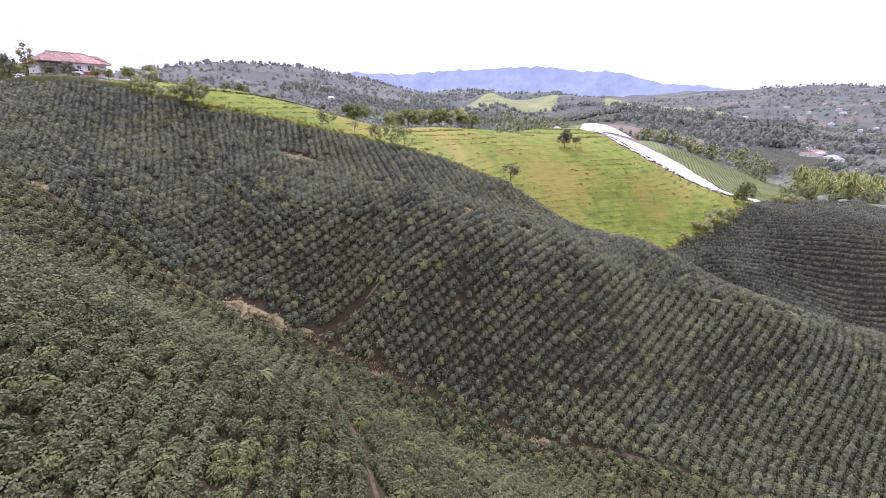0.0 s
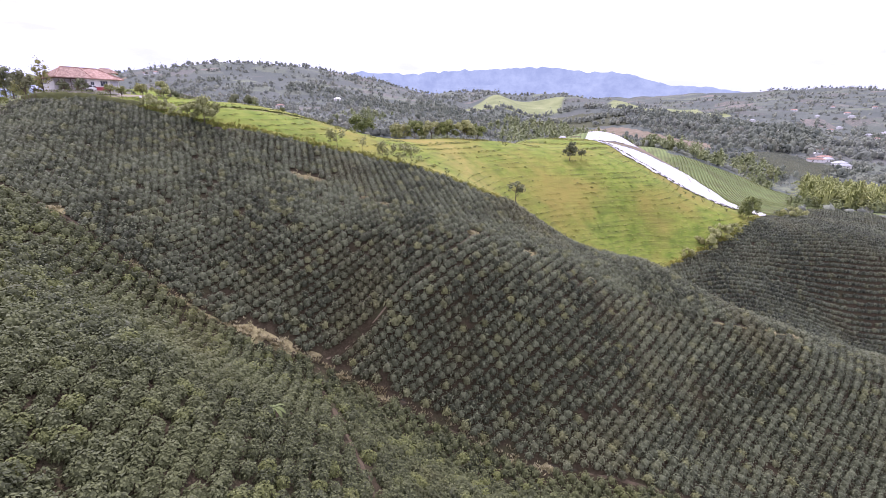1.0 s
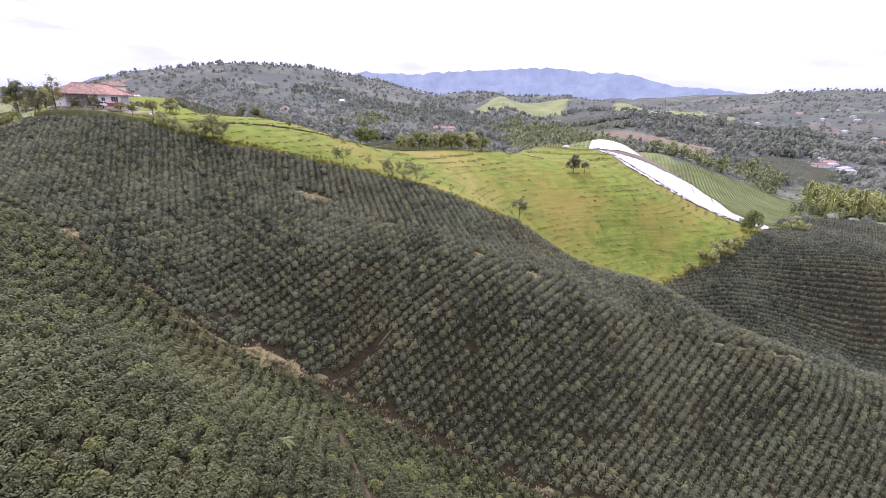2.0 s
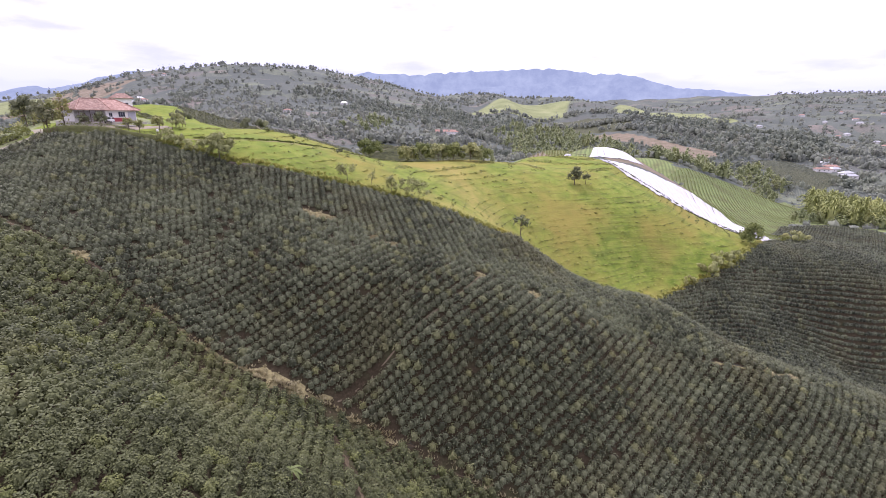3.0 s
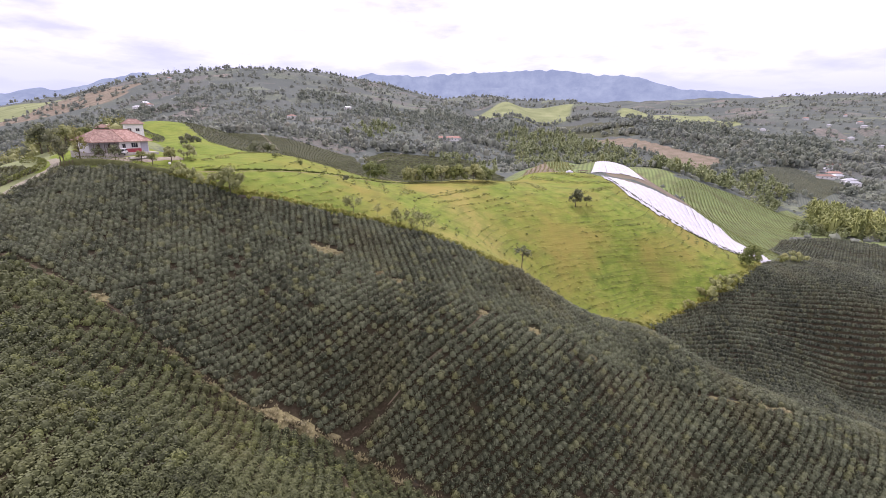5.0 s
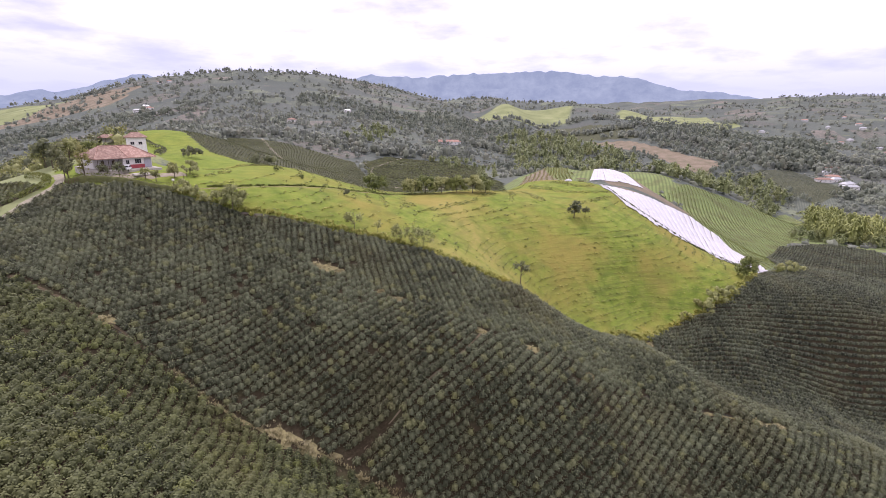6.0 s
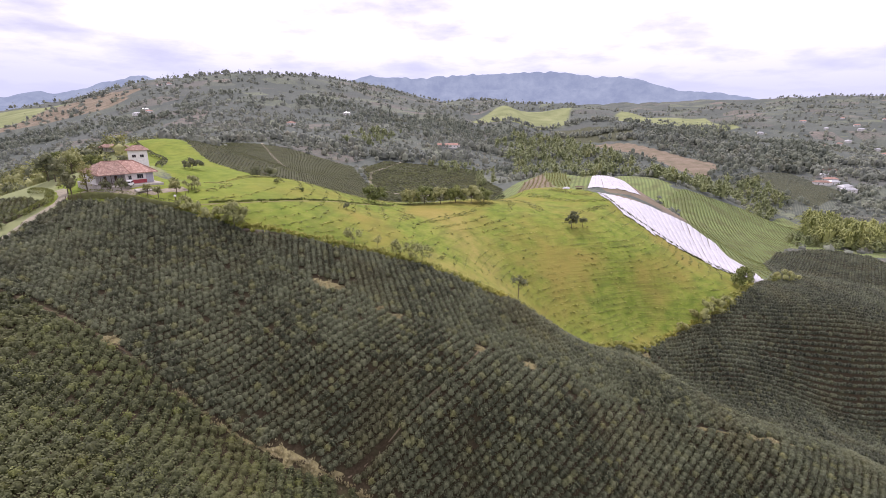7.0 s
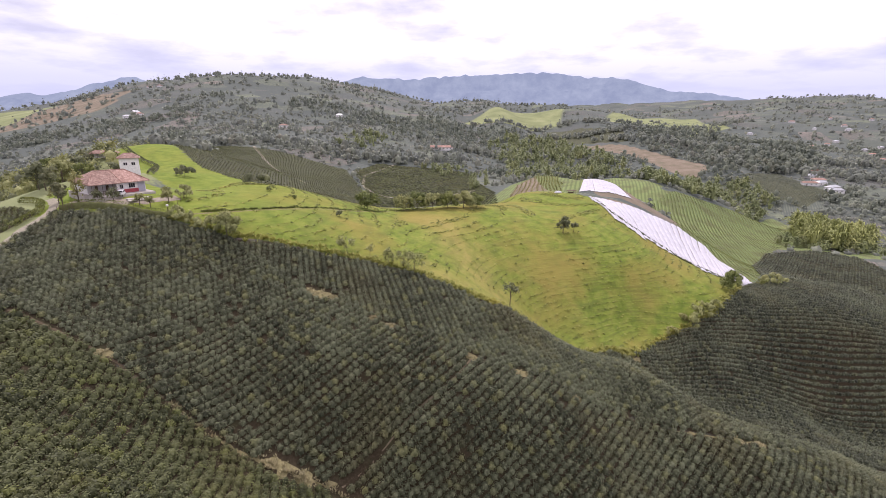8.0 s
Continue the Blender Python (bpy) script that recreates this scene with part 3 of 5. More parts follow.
def rows_in(poly, way, gap, pitch, rng, jitter=0.19, climb=0.0):
    """Planting places within a boundary, in rows along a direction, evenly spaced over the sloping ground."""
    w = np.array(way, float) / np.hypot(*way)
    n = np.array([-w[1], w[0]])
    P = np.array(poly, float)
    a, b = P @ w, P @ n
    if climb:
        b = b + climb * height(P[:, 0], P[:, 1])
        b = np.r_[b.min() - 8, b.max() + 8]
    step = 0.6
    line = np.arange(a.min(), a.max(), step)
    A, B = np.meshgrid(line, np.arange(b.min(), b.max(), gap))
    shape = A.shape
    A = A.ravel()
    level = (B + 0.5 * np.sin(B / 23.0 + A.reshape(shape) / 17.0)).ravel()
    B = level
    if climb:
        B = level - climb * height(P[:, 0], P[:, 1]).mean()
        for _ in range(9):
            B = B - (B + climb * height(A * w[0] + B * n[0], A * w[1] + B * n[1]) - level) / (1 + 0.6 * climb)
    x, y = A * w[0] + B * n[0], A * w[1] + B * n[1]
    z = height(x, y).reshape(shape)
    x, y = x.reshape(shape), y.reshape(shape)
    px, py = [], []
    for row in range(shape[0]):
        run = np.r_[0, np.cumsum(np.sqrt(np.diff(x[row]) ** 2 + np.diff(y[row]) ** 2 + np.diff(z[row]) ** 2))]
        at = np.arange(pitch * (0.5 * (row % 2) + 0.1), run[-1], pitch)
        at = at + rng.normal(0, jitter, len(at))
        px.append(np.interp(at, run, x[row]) + rng.normal(0, jitter * 0.7, len(at)))
        py.append(np.interp(at, run, y[row]) + rng.normal(0, jitter * 0.7, len(at)))
    x, y = np.concatenate(px), np.concatenate(py)
    keep = inside(x, y, poly)
    return x[keep], y[keep]


BARE_SPOTS = [(-37.5, 117, 1.7), (-34.5, 116.5, 2.2), (-31, 116, 1.5), (-19, 110, 1.3), (-14.5, 107.5, 1.5), (6.5, 100.5, 1.8), (19, 101, 1.8), (-36, 78.5, 2.4), (-33, 77.5, 2.6), (-29, 77, 2), (-23, 77, 1.8), (-18, 76, 1.6), (-11, 74, 1.4), (12, 69, 1.6), (18, 68, 1.4), (69.5, 149.5, 1.8), (76, 100, 1.5), (82, 101, 1.2), (33, 99, 1.2), (-74, 87, 1.8), (-28, 33, 0.7), (-22, 38, 0.6), (-19, 40, 0.8), (-21, 34, 0.7), (-30, 31, 0.7), (-28, 29, 0.8), (-27, 40, 0.6), (-26, 27, 0.7)]


def thin(x, y, rng, loss):
    keep = rng.random(len(x)) > loss
    for line, w in ((GULLY, 0.5), (DOWN_PATH, 0.55), (CROSS_TRACK[8:11], 0.55)):
        keep &= off_line(x, y, line) > w
    keep &= off_line(x, y, ROW_PATH) > 0.3
    for bx, by, r in BARE_SPOTS:
        keep &= np.hypot(x - bx, y - by) > r
    return x[keep], y[keep]


def coffee(poly, way, gap, pitch, rng, loss=0.008, jitter=0.1, vary=0.07, climb=0.0):
    x, y = thin(*rows_in(poly, way, gap, pitch, rng, jitter, climb), rng, loss)
    n = len(x)
    grow = 1 + 0.12 * ripple(x / 14, y / 14)
    return x, y, height(x, y) - 0.3, grow * rng.normal(1.0, vary, n).clip(0.65, 1.3), rng.random(n) * 6.283, rng.random(n)


def stuff(name, data, material, label, category):
    V, F, T = data
    me = shell(name, V, F, material, T)
    me.polygons.foreach_set("use_smooth", np.ones(len(F), bool))
    return tagged(new(name, me), label, category, kind="stuff")


# ---- tracks ----
EARTH = plain("shaded_leaf_litter", (0.12, 0.092, 0.06), 0.95, 0.1, scale=1.6, vary=0.4, bump=0.3)
PATH_EARTH = plain("trodden_earth", (0.19, 0.15, 0.1), 0.95, 0.1, scale=1.6, vary=0.4, bump=0.3)
STRAW = plain("dry_grass_earth", (0.26, 0.225, 0.115), 0.95, 0.1, scale=2.2, vary=0.45, bump=0.4)
strip("gully_path", GULLY[1:12], 0.8, EARTH, "bare earth footpath along the gully between the plots", "footpath", wobble=0.6, seed=3)
strip("row_path", ROW_PATH, 0.4, PATH_EARTH, "earth footpath climbing between rows of coffee", "footpath", wobble=0.5, seed=4)
strip("down_path", DOWN_PATH, 0.7, EARTH, "narrow earth footpath between coffee plots", "footpath", wobble=0.5, seed=5)
strip("cross_path", CROSS_TRACK[1:12], 0.35, EARTH, "faint footpath across the plantation slope", "footpath", wobble=0.7, seed=6)
strip("straw_verge", GULLY[5:9], 0.8, STRAW, "straw-coloured dry verge beside the gully path", "verge", lift=0.09, wobble=0.8, seed=21)
strip("straw_verge", [(57, 99.8), (66, 99.8), (76, 100), (88, 102), (98, 106)], 0.7, STRAW, "dry tan strip along the path across the slope", "verge", lift=0.08, wobble=0.9, seed=25)
strip("straw_verge", FRONT_EDGE[8:] + EAST_EDGE + [(142, 202)], 1.3, STRAW, "dry tan verge between pasture and plantation", "verge", lift=0.07, wobble=0.8, seed=22)
strip("field_track", [(-250, 600), (-190, 480), (-140, 390), (-100, 330)], 3.0, TRACK, "pale track between distant coffee rows", "track", lift=0.2, step=6, wobble=0.3, seed=23)
strip("field_track", [(-70, 600), (-95, 520), (-80, 430), (-60, 390), (-20, 395), (30, 430)], 3.0, TRACK, "pale track between distant coffee rows", "track", lift=0.2, step=6, wobble=0.3, seed=24)
PASTURE_PATH = [(-85.8, 137), (-77.7, 141.5), (-69.4, 145.3), (-60.2, 152.6), (-50.5, 165.5), (-39.7, 182.6), (-26.6, 206.7), (-9.1, 222.3)]
strip("cattle_path", PASTURE_PATH, 1.0, STRAW, "pale trodden path across the pasture", "footpath", wobble=0.4, seed=7)
strip("road", [(-122, 96), (-122, 118), (-124, 127), (-125.5, 140), (-131, 149), (-138, 155)], 3.2, TRACK, "pale unpaved farm road beside the plantation", "road", lift=0.08, wobble=0.12, seed=8)


def bare_patch(x, y, r, rng):
    a = np.linspace(0, 2 * math.pi, 15)[:-1]
    rr = r * rng.uniform(0.7, 1.15, 14)
    px, py = x + np.cos(a) * rr * 1.2, y + np.sin(a) * rr * 0.8
    ring = np.c_[px, py, height(px, py) - 0.03]
    ix, iy = x + np.cos(a) * rr * 0.7, y + np.sin(a) * rr * 0.5
    mid = np.c_[ix, iy, height(ix, iy) + 0.08]
    k = np.arange(14)
    core = np.array([[x, y, h1(x, y) + 0.1]])
    V = np.r_[ring, mid, core]
    F = np.r_[np.c_[k, (k + 1) % 14, 14 + (k + 1) % 14, 14 + k], np.c_[14 + k[::2], 14 + (k[::2] + 1) % 14, 14 + (k[::2] + 2) % 14, np.full(7, 28)]]
    me = shell("bare_patch", V, F, STRAW)
    return tagged(new("bare_patch", me), "bare patch of pale earth among the bushes", "bare ground", "bare patches", "structure")


rng = np.random.default_rng(11)
for bx, by, br in BARE_SPOTS[:20]:
    bare_patch(bx, by, br * 1.1, rng)


def banana_plant(x, y, seed):
    """A young banana plant: a short stem and broad arching leaves."""
    rg = np.random.default_rng(seed)
    ob = thing("banana_plant", pose(x, y, h1(x, y) - 0.05, 0, 0, 0), "young banana plant with pale arching leaves among coffee", "banana plant", "banana plants")
    part("stem", tube(bmesh.new(), [(0, 0, 0), (0.03, 0, 0.9), (0, 0.03, 1.7)], [0.12, 0.1, 0.06]), SHRUB_LEAF, ob)
    for k in range(7):
        a, rise = k * 2.4 + rg.normal(0, 0.2), rg.uniform(0.5, 1.0)
        out = np.array([math.cos(a), math.sin(a), 0.0])
        across = np.array([-math.sin(a), math.cos(a), 0.0])
        rows = []
        for s, wide in ((0.0, 0.05), (0.3, 0.2), (0.6, 0.24), (0.85, 0.17), (1.0, 0.03)):
            mid = out * 1.5 * s + np.array([0, 0, 1.6 + rise * s - 1.5 * s * s])
            rows += [mid - across * wide + np.array([0, 0, 0.06]), mid, mid + across * wide + np.array([0, 0, 0.06])]
        i = (np.arange(4)[:, None] * 3 + np.arange(2)[None]).ravel()
        leaf = new("leaf", shell("leaf", rows, np.c_[i, i + 1, i + 4, i + 3], PALE_LEAF, np.full(15, 0.5)))
        leaf.parent = ob
    return ob


for bx, by in ((-20, 49.5), (-128, 122), (-131, 116), (-126, 112)):
    banana_plant(bx, by, int(abs(bx)))

# ---- plantations ----
fine = [bush_shape(np.random.default_rng(s), 250, 0.285, r=0.98, rings=2, sides=8, ragged=0.17, core=0.66) for s in range(6)]
medium = [bush_shape(np.random.default_rng(20 + s), 48, 0.4, r=1.0, tall=1.75, rings=2, sides=6, ragged=0.12, core=0.72) for s in range(8)]
coarse = [bush_shape(np.random.default_rng(40 + s), 20, 0.56, r=0.86, rings=2, sides=6) for s in range(6)]
tiny = [bush_shape(np.random.default_rng(60 + s), 8, 0.8, rings=2, sides=5) for s in range(4)]

rng = np.random.default_rng(5)
west = coffee([p if p[1] > 10 else (p[0], 20) for p in NEAR_WEST], (-0.25, 0.97), 1.6, 1.45, rng, 0.014, 0.18, 0.12)
east = coffee([p if p[1] > 10 else (p[0], 20) for p in NEAR_EAST], (-0.55, 0.83), 1.7, 1.45, rng, 0.015, 0.12, 0.1)
near = [np.concatenate(p) for p in zip(west, east)]
span = np.hypot(near[0] + 17, near[1] - 30)
order = np.argsort(span)
first, mids, rest, last = order[:300], order[300:700], order[700:3600], order[3600:]
bush_meshes = [shell("coffee_bush", V, F, COFFEE_NEAR, np.full(len(V), t)) for (V, F), t in zip(fine + fine, (0.2, 0.5, 0.6, 0.45, 0.8, 0.55, 0.3, 0.95, 0.5, 0.65))]
for i in first:
    ob = new("coffee_bush", bush_meshes[int(near[5][i] * 9.99)])
    ob.matrix_world = pose(near[0][i], near[1][i], near[2][i], 0, 0, math.degrees(near[4][i])) @ Matrix.Diagonal((*[near[3][i]] * 3, 1))
    tagged(ob, "rounded dark green coffee bush planted in a row", "coffee bush", "coffee bushes of the near plot")
stuff("coffee_rows", plant_out(fine, *[a[mids] for a in near], rng), COFFEE_NEAR, "dense rows of leafy green coffee bushes on the near slope", "coffee bushes")
stuff("coffee_rows", plant_out(tiny, *coffee([(-60, 20), (-2, 20), (40, 20), (70, 22), (70, -25), (-60, -25)], (-0.4, 0.9), 1.8, 1.6, rng), rng), COFFEE_NEAR, "dense rows of coffee bushes low on the near slope", "coffee bushes")
stuff("coffee_rows", plant_out(medium, *[a[rest] for a in near], rng), COFFEE_NEAR, "dense rows of leafy green coffee bushes below the gully", "coffee bushes")
stuff("coffee_rows", plant_out(coarse, *[a[last] for a in near], rng), COFFEE_NEAR, "dense rows of green coffee bushes at the far end of the near slope", "coffee bushes")
stuff("coffee_rows", plant_out(medium, *coffee(SPUR_FLANK, (0.616, 0.788), 2.12, 1.48, rng, 0.008, 0.08, 0.09, 0.6), rng), COFFEE, "dark green coffee bushes in slanting rows on the spur", "coffee bushes")
stuff("coffee_rows", plant_out(medium, *coffee([(px, py - 1.2) if py > 112 else (px, py) for px, py in SPUR_TOP], (0.31, -0.95), 1.65, 1.5, rng, 0.008, 0.06), rng), COFFEE, "dark green coffee bushes in rows up to the crest", "coffee bushes")
stuff("coffee_rows", plant_out(coarse, *coffee(EAST_FIELD, (1.0, 0.08), 1.6, 1.3, rng, 0.008, 0.08), rng), COFFEE_DARK, "dark coffee bushes in level contour rows", "coffee bushes")
stuff("coffee_rows", plant_out(tiny, *coffee(KNOLL_FIELD, (0.5, -0.85), 2.4, 1.7, rng), rng), COFFEE_DARK, "dark coffee bushes in rows on a rounded knoll", "coffee bushes")
stuff("coffee_rows", plant_out(coarse, *coffee(WEST_PLOT, (0.5, 0.85), 2.4, 1.8, rng), rng), COFFEE_NEAR, "green coffee bushes below the farm road", "coffee bushes")
def hedge_shape(seed, long=4.2):
    """A stretch of a far row: several bushes grown together."""
    rg = np.random.default_rng(seed)
    V, F = dome(1.0, 1.1, 0.55, 2, 6)
    V = V * (1 + rg.normal(0, 0.1, len(V)))[:, None] * np.array([long / 1.7, 0.55, 0.75])
    along = unit(rg.normal(0, 1, (4, 3)) + np.array([0, 0, 0.6])) * 0.8
    L = leaf_quads(unit(along) * np.array([long / 2, 0.55, 0.75]) + np.array([0, 0, 0.5]), along, np.full(4, 0.35), unit(rg.normal(0, 0.4, (4, 3)) + np.array([0, 0, 1]))).reshape(-1, 3)
    return np.r_[V, L], np.r_[F, np.arange(16).reshape(-1, 4) + len(V)]


rows_far = [hedge_shape(s) for s in range(5)]
for field, way, gap, leaf_kind in zip(FAR_ROWS + DARK_FIELDS[1:], ((-0.31, 0.95), (0.9, 0.4), (0.8, 0.6)), (1.6, 2.2, 2.4), (COFFEE_NEAR, COFFEE_NEAR, HAZY_DEEP_LEAF)):
    data = list(coffee(field, way, gap, 4.0, rng, 0.03, 0.06))
    data[3] = data[3] * 0.72
    data[4] = np.full(len(data[0]), math.atan2(way[1], way[0]))
    stuff("coffee_rows", plant_out(rows_far, *data, rng), leaf_kind, "distant coffee bushes in long even rows", "coffee bushes")

# ---- plastic sheets over the crop beds ----
PLASTIC = plain("white_plastic_film", (0.56, 0.535, 0.58), 0.45, 0.35, scale=0.5, vary=0.25)


def sheet(name, upper, lower, count, shear, label, arch=0.5, cover=0.9, steps=22):
    """Strips of film side by side, each from the upper edge down to the lower edge, further along it by the shear."""
    ob = thing(name, Matrix.Identity(4), label, "plastic sheet")

    def along(line):
        P = np.array(line, float)
        seg = np.r_[0, np.cumsum(np.hypot(*np.diff(P, axis=0).T))]
        return lambda u: np.array([np.interp(np.clip(u, 0, 1) * seg[-1], seg, P[:, 0]), np.interp(np.clip(u, 0, 1) * seg[-1], seg, P[:, 1])])

    top, foot = along(upper), along(lower)
    rg = np.random.default_rng(len(label))
    edges = np.linspace(-shear, 1.0, count + 1)
    for k in range(count):
        reach = 1 + rg.normal(0, 0.025)
        wide = (edges[k + 1] - edges[k]) * cover * rg.uniform(0.93, 1.05)
        V = []
        for v in np.linspace(0, reach, steps):
            sway = 0.12 * wide * ripple(np.array([v * 5.0]), np.array([k * 7.3]))[0]
            for c, up in ((0.0, -0.15), (0.06, 0.55), (0.25, 0.95), (0.5, 1.0), (0.75, 0.9), (0.94, 0.5), (1.0, -0.15)):
                u = edges[k] + wide * c + sway
                x, y = top(u) * (1 - v) + foot(u + shear) * v
                V.append((x, y, up * arch * rg.uniform(0.9, 1.08)))
        V = np.array(V)
        V[:, 2] += height(V[:, 0], V[:, 1]) + 0.15
        i = (np.arange(steps - 1)[:, None] * 7 + np.arange(6)[None]).ravel()
        film = shell("film_strip", V, np.c_[i, i + 1, i + 8, i + 7], PLASTIC)
        film.polygons.foreach_set("use_smooth", np.ones(len(i), bool))
        new("film_strip", film).parent = ob
    return ob


sheet("plastic_sheet", [(84, 273), (91, 275), (101, 275), (125, 280), (146, 284), (157, 272), (151, 232), (143, 203)], [(83, 261), (85, 254), (86.5, 234), (97, 220), (114, 218), (126, 206), (135.5, 198)], 46, 0.36, "long white plastic sheeting in ridged strips down the hillside", 0.4, 1.0)
sheet("plastic_sheet", [(97, 331), (108, 331), (120, 330)], [(86.5, 303), (104, 303), (122, 304)], 14, 0.05, "small white plastic sheet in strips on the hilltop", 0.2, 1.04, 14)


# ---- trees ----
def crown_quads(rng, centre, radii, clumps, leaves, size, hollow=0.55):
    """Leaves gathered in clumps through an uneven crown."""
    c = unit(rng.normal(0, 1, (clumps, 3))) * (rng.uniform(hollow, 1.0, clumps) ** 0.6)[:, None]
    c[:, 2] = np.where(c[:, 2] < -0.55, -c[:, 2] * 0.4, c[:, 2])
    cs = rng.uniform(0.2, 0.42, clumps)
    pick = rng.integers(0, clumps, leaves)
    o = unit(rng.normal(0, 1, (leaves, 3)))
    base = (c[pick] + o * cs[pick][:, None] * rng.uniform(0.6, 1.0, leaves)[:, None]) * np.array(radii) + np.array(centre)
    al = unit(o + rng.normal(0, 0.5, (leaves, 3)) + np.array([0, 0, -0.2])) * (size * rng.uniform(0.7, 1.3, leaves))[:, None]
    V = leaf_quads(base, al, size * 0.32 * np.ones(leaves), unit(o + np.array([0, 0, 0.6])))
    return V.reshape(-1, 3), np.arange(leaves * 4).reshape(-1, 4), c * np.array(radii) + np.array(centre)


def tree(name, x, y, tall, spread, trunk, leaves, size, material, label, category="tree", group="", seed=0, clumps=22, low=0.35, body=1.0):
    rg = np.random.default_rng(seed)
    ob = thing(name, pose(x, y, h1(x, y) - 0.1, 0, 0, 0), label, category, group)
    mid = tall * (low + 1) / 2
    V, F, tips = crown_quads(rg, (0, 0, mid), (spread, spread * rg.uniform(0.85, 1.1), tall * (1 - low) / 2), clumps, int(leaves * 1.5), size)
    for t in tips:
        cv, cf = dome(body * spread * rg.uniform(0.2, 0.32), body * spread * rg.uniform(0.18, 0.28), 0, 2, 6)
        F = np.r_[F, cf + len(V)]
        V = np.r_[V, cv * (1 + rg.normal(0, 0.15, len(cv)))[:, None] + t]
    V[:, 2] = np.maximum(V[:, 2], 0.05)
    bm = bmesh.new()
    top = Vector((rg.normal(0, 0.2), rg.normal(0, 0.2), mid))
    tube(bm, [(0, 0, 0), (top.x * 0.3, top.y * 0.3, mid * 0.35), (top.x * 0.6, top.y * 0.6, mid * 0.7), top], [trunk, trunk * 0.8, trunk * 0.65, trunk * 0.4])
    for t in tips[:8]:
        s = Vector((0, 0, mid * rg.uniform(0.5, 0.85)))
        t = Vector(t)
        tube(bm, [s, s.lerp(t, 0.5) + Vector((0, 0, -0.05 * tall)), t], [trunk * 0.42, trunk * 0.28, trunk * 0.1], 5)
    part("trunk", bm, BARK, ob)
    me = shell("crown", V, F, material, np.full(len(V), rg.uniform(0.3, 0.7)))
    me.polygons.foreach_set("use_smooth", np.ones(len(F), bool))
    crown = new("crown", me)
    crown.parent = ob
    return ob


def shrub(x, y, tall, spread, material, label, seed, leaves=260, size=0.45, name="shrub"):
    return tree(name, x, y, tall, spread, 0.06, leaves, size, material, label, "shrub", "", seed, 14, 0.05)


tree("tree", 20.2, 135, 8.8, 2.3, 0.17, 300, 0.5, TREE_LEAF, "slender pasture tree with a thin airy crown", seed=2, clumps=12, low=0.55, body=0.55)
tree("tree", 52.2, 201.5, 7.4, 2.7, 0.2, 600, 0.6, TREE_LEAF, "round dark tree standing alone on the pasture", seed=3, low=0.14)
tree("tree", 57.5, 203.5, 4.8, 1.5, 0.1, 200, 0.5, TREE_LEAF, "small dark tree beside the lone pasture tree", seed=9, low=0.35)
tree("tree", 124, 189, 8.5, 4.2, 0.2, 800, 0.75, SHRUB_LEAF, "bushy green tree at the foot of the plastic sheeting", seed=4, low=0.12)
tree("tree", -36, 202, 8.4, 5.0, 0.2, 1000, 0.7, SHRUB_LEAF, "dark green tree on the pasture saddle", seed=5, low=0.15)
tree("tree", -66, 131.5, 7.4, 3.8, 0.16, 900, 0.55, OLIVE_LEAF, "leafy bright green tree at the plantation edge", seed=6, low=0.12)
for k, (tx, ty, th, ts) in enumerate([(-10, 133.5, 6.8, 3.4), (-13.5, 134.5, 5.8, 2.4), (-18, 135, 5, 1.5)]):
    tree("tree", tx, ty, th, ts, 0.09, 300, 0.5, OLIVE_LEAF, "thin sapling with sparse olive leaves at the field edge", group="saplings on the crest", seed=20 + k, clumps=13, low=0.2, body=0.5)
tree("tree", -24, 136, 5.0, 0.9, 0.06, 110, 0.45, OLIVE_LEAF, "very thin sapling at the field edge", group="saplings on the crest", seed=31, clumps=8, low=0.35, body=0.4)
tree("tree", -31, 135.5, 5.8, 2.7, 0.09, 330, 0.5, OLIVE_LEAF, "sparse olive sapling at the field edge", group="saplings on the crest", seed=33, clumps=12, low=0.15, body=0.5)
for k, (tx, ty, th, ts) in enumerate([(-21, 213, 7.2, 4.2), (-14.5, 215, 8.2, 5.2), (-7, 214, 7.4, 4.4), (0, 216, 7.2, 4.8), (7.5, 218, 8.0, 5.4), (14, 223, 7.0, 4.2)]):
    tree("tree", tx, ty, th, ts, 0.18, 900, 0.6, SHRUB_LEAF if k % 2 else OLIVE_LEAF, "round leafy green tree in a row behind the pasture", group="trees behind the saddle", seed=40 + k, low=0.08, clumps=26)
for k, (tx, ty, th, ts, mt) in enumerate([(-40, 165, 2.4, 1.2, TREE_LEAF), (-119, 206, 5.5, 4.2, TREE_LEAF), (-84, 201, 4.5, 5.5, TREE_LEAF), (-89, 152, 4.5, 2.8, OLIVE_LEAF), (-72, 182, 2, .9, SHRUB_LEAF), (-60, 176, 1.6, .9, SHRUB_LEAF), (156, 208, 5.0, 5.0, OLIVE_LEAF), (147, 203, 3.5, 2.4, SHRUB_LEAF), (95, 166, 6.5, 4.2, OLIVE_LEAF), (102, 169.5, 6.8, 4.2, OLIVE_LEAF), (109, 174, 5, 2.6, OLIVE_LEAF), (88, 163.5, 3.5, 2.2, OLIVE_LEAF), (-80, 134.5, 4, 2.6, OLIVE_LEAF), (-74, 133.5, 4.2, 2.6, OLIVE_LEAF), (-84, 137.5, 3.6, 2.2, OLIVE_LEAF)]):
    shrub(tx, ty, th, ts, mt, "low spreading shrub on the grassy slope" if mt is not TREE_LEAF else "dark rounded shrub on the grassy slope", 60 + k, int(90 * ts))

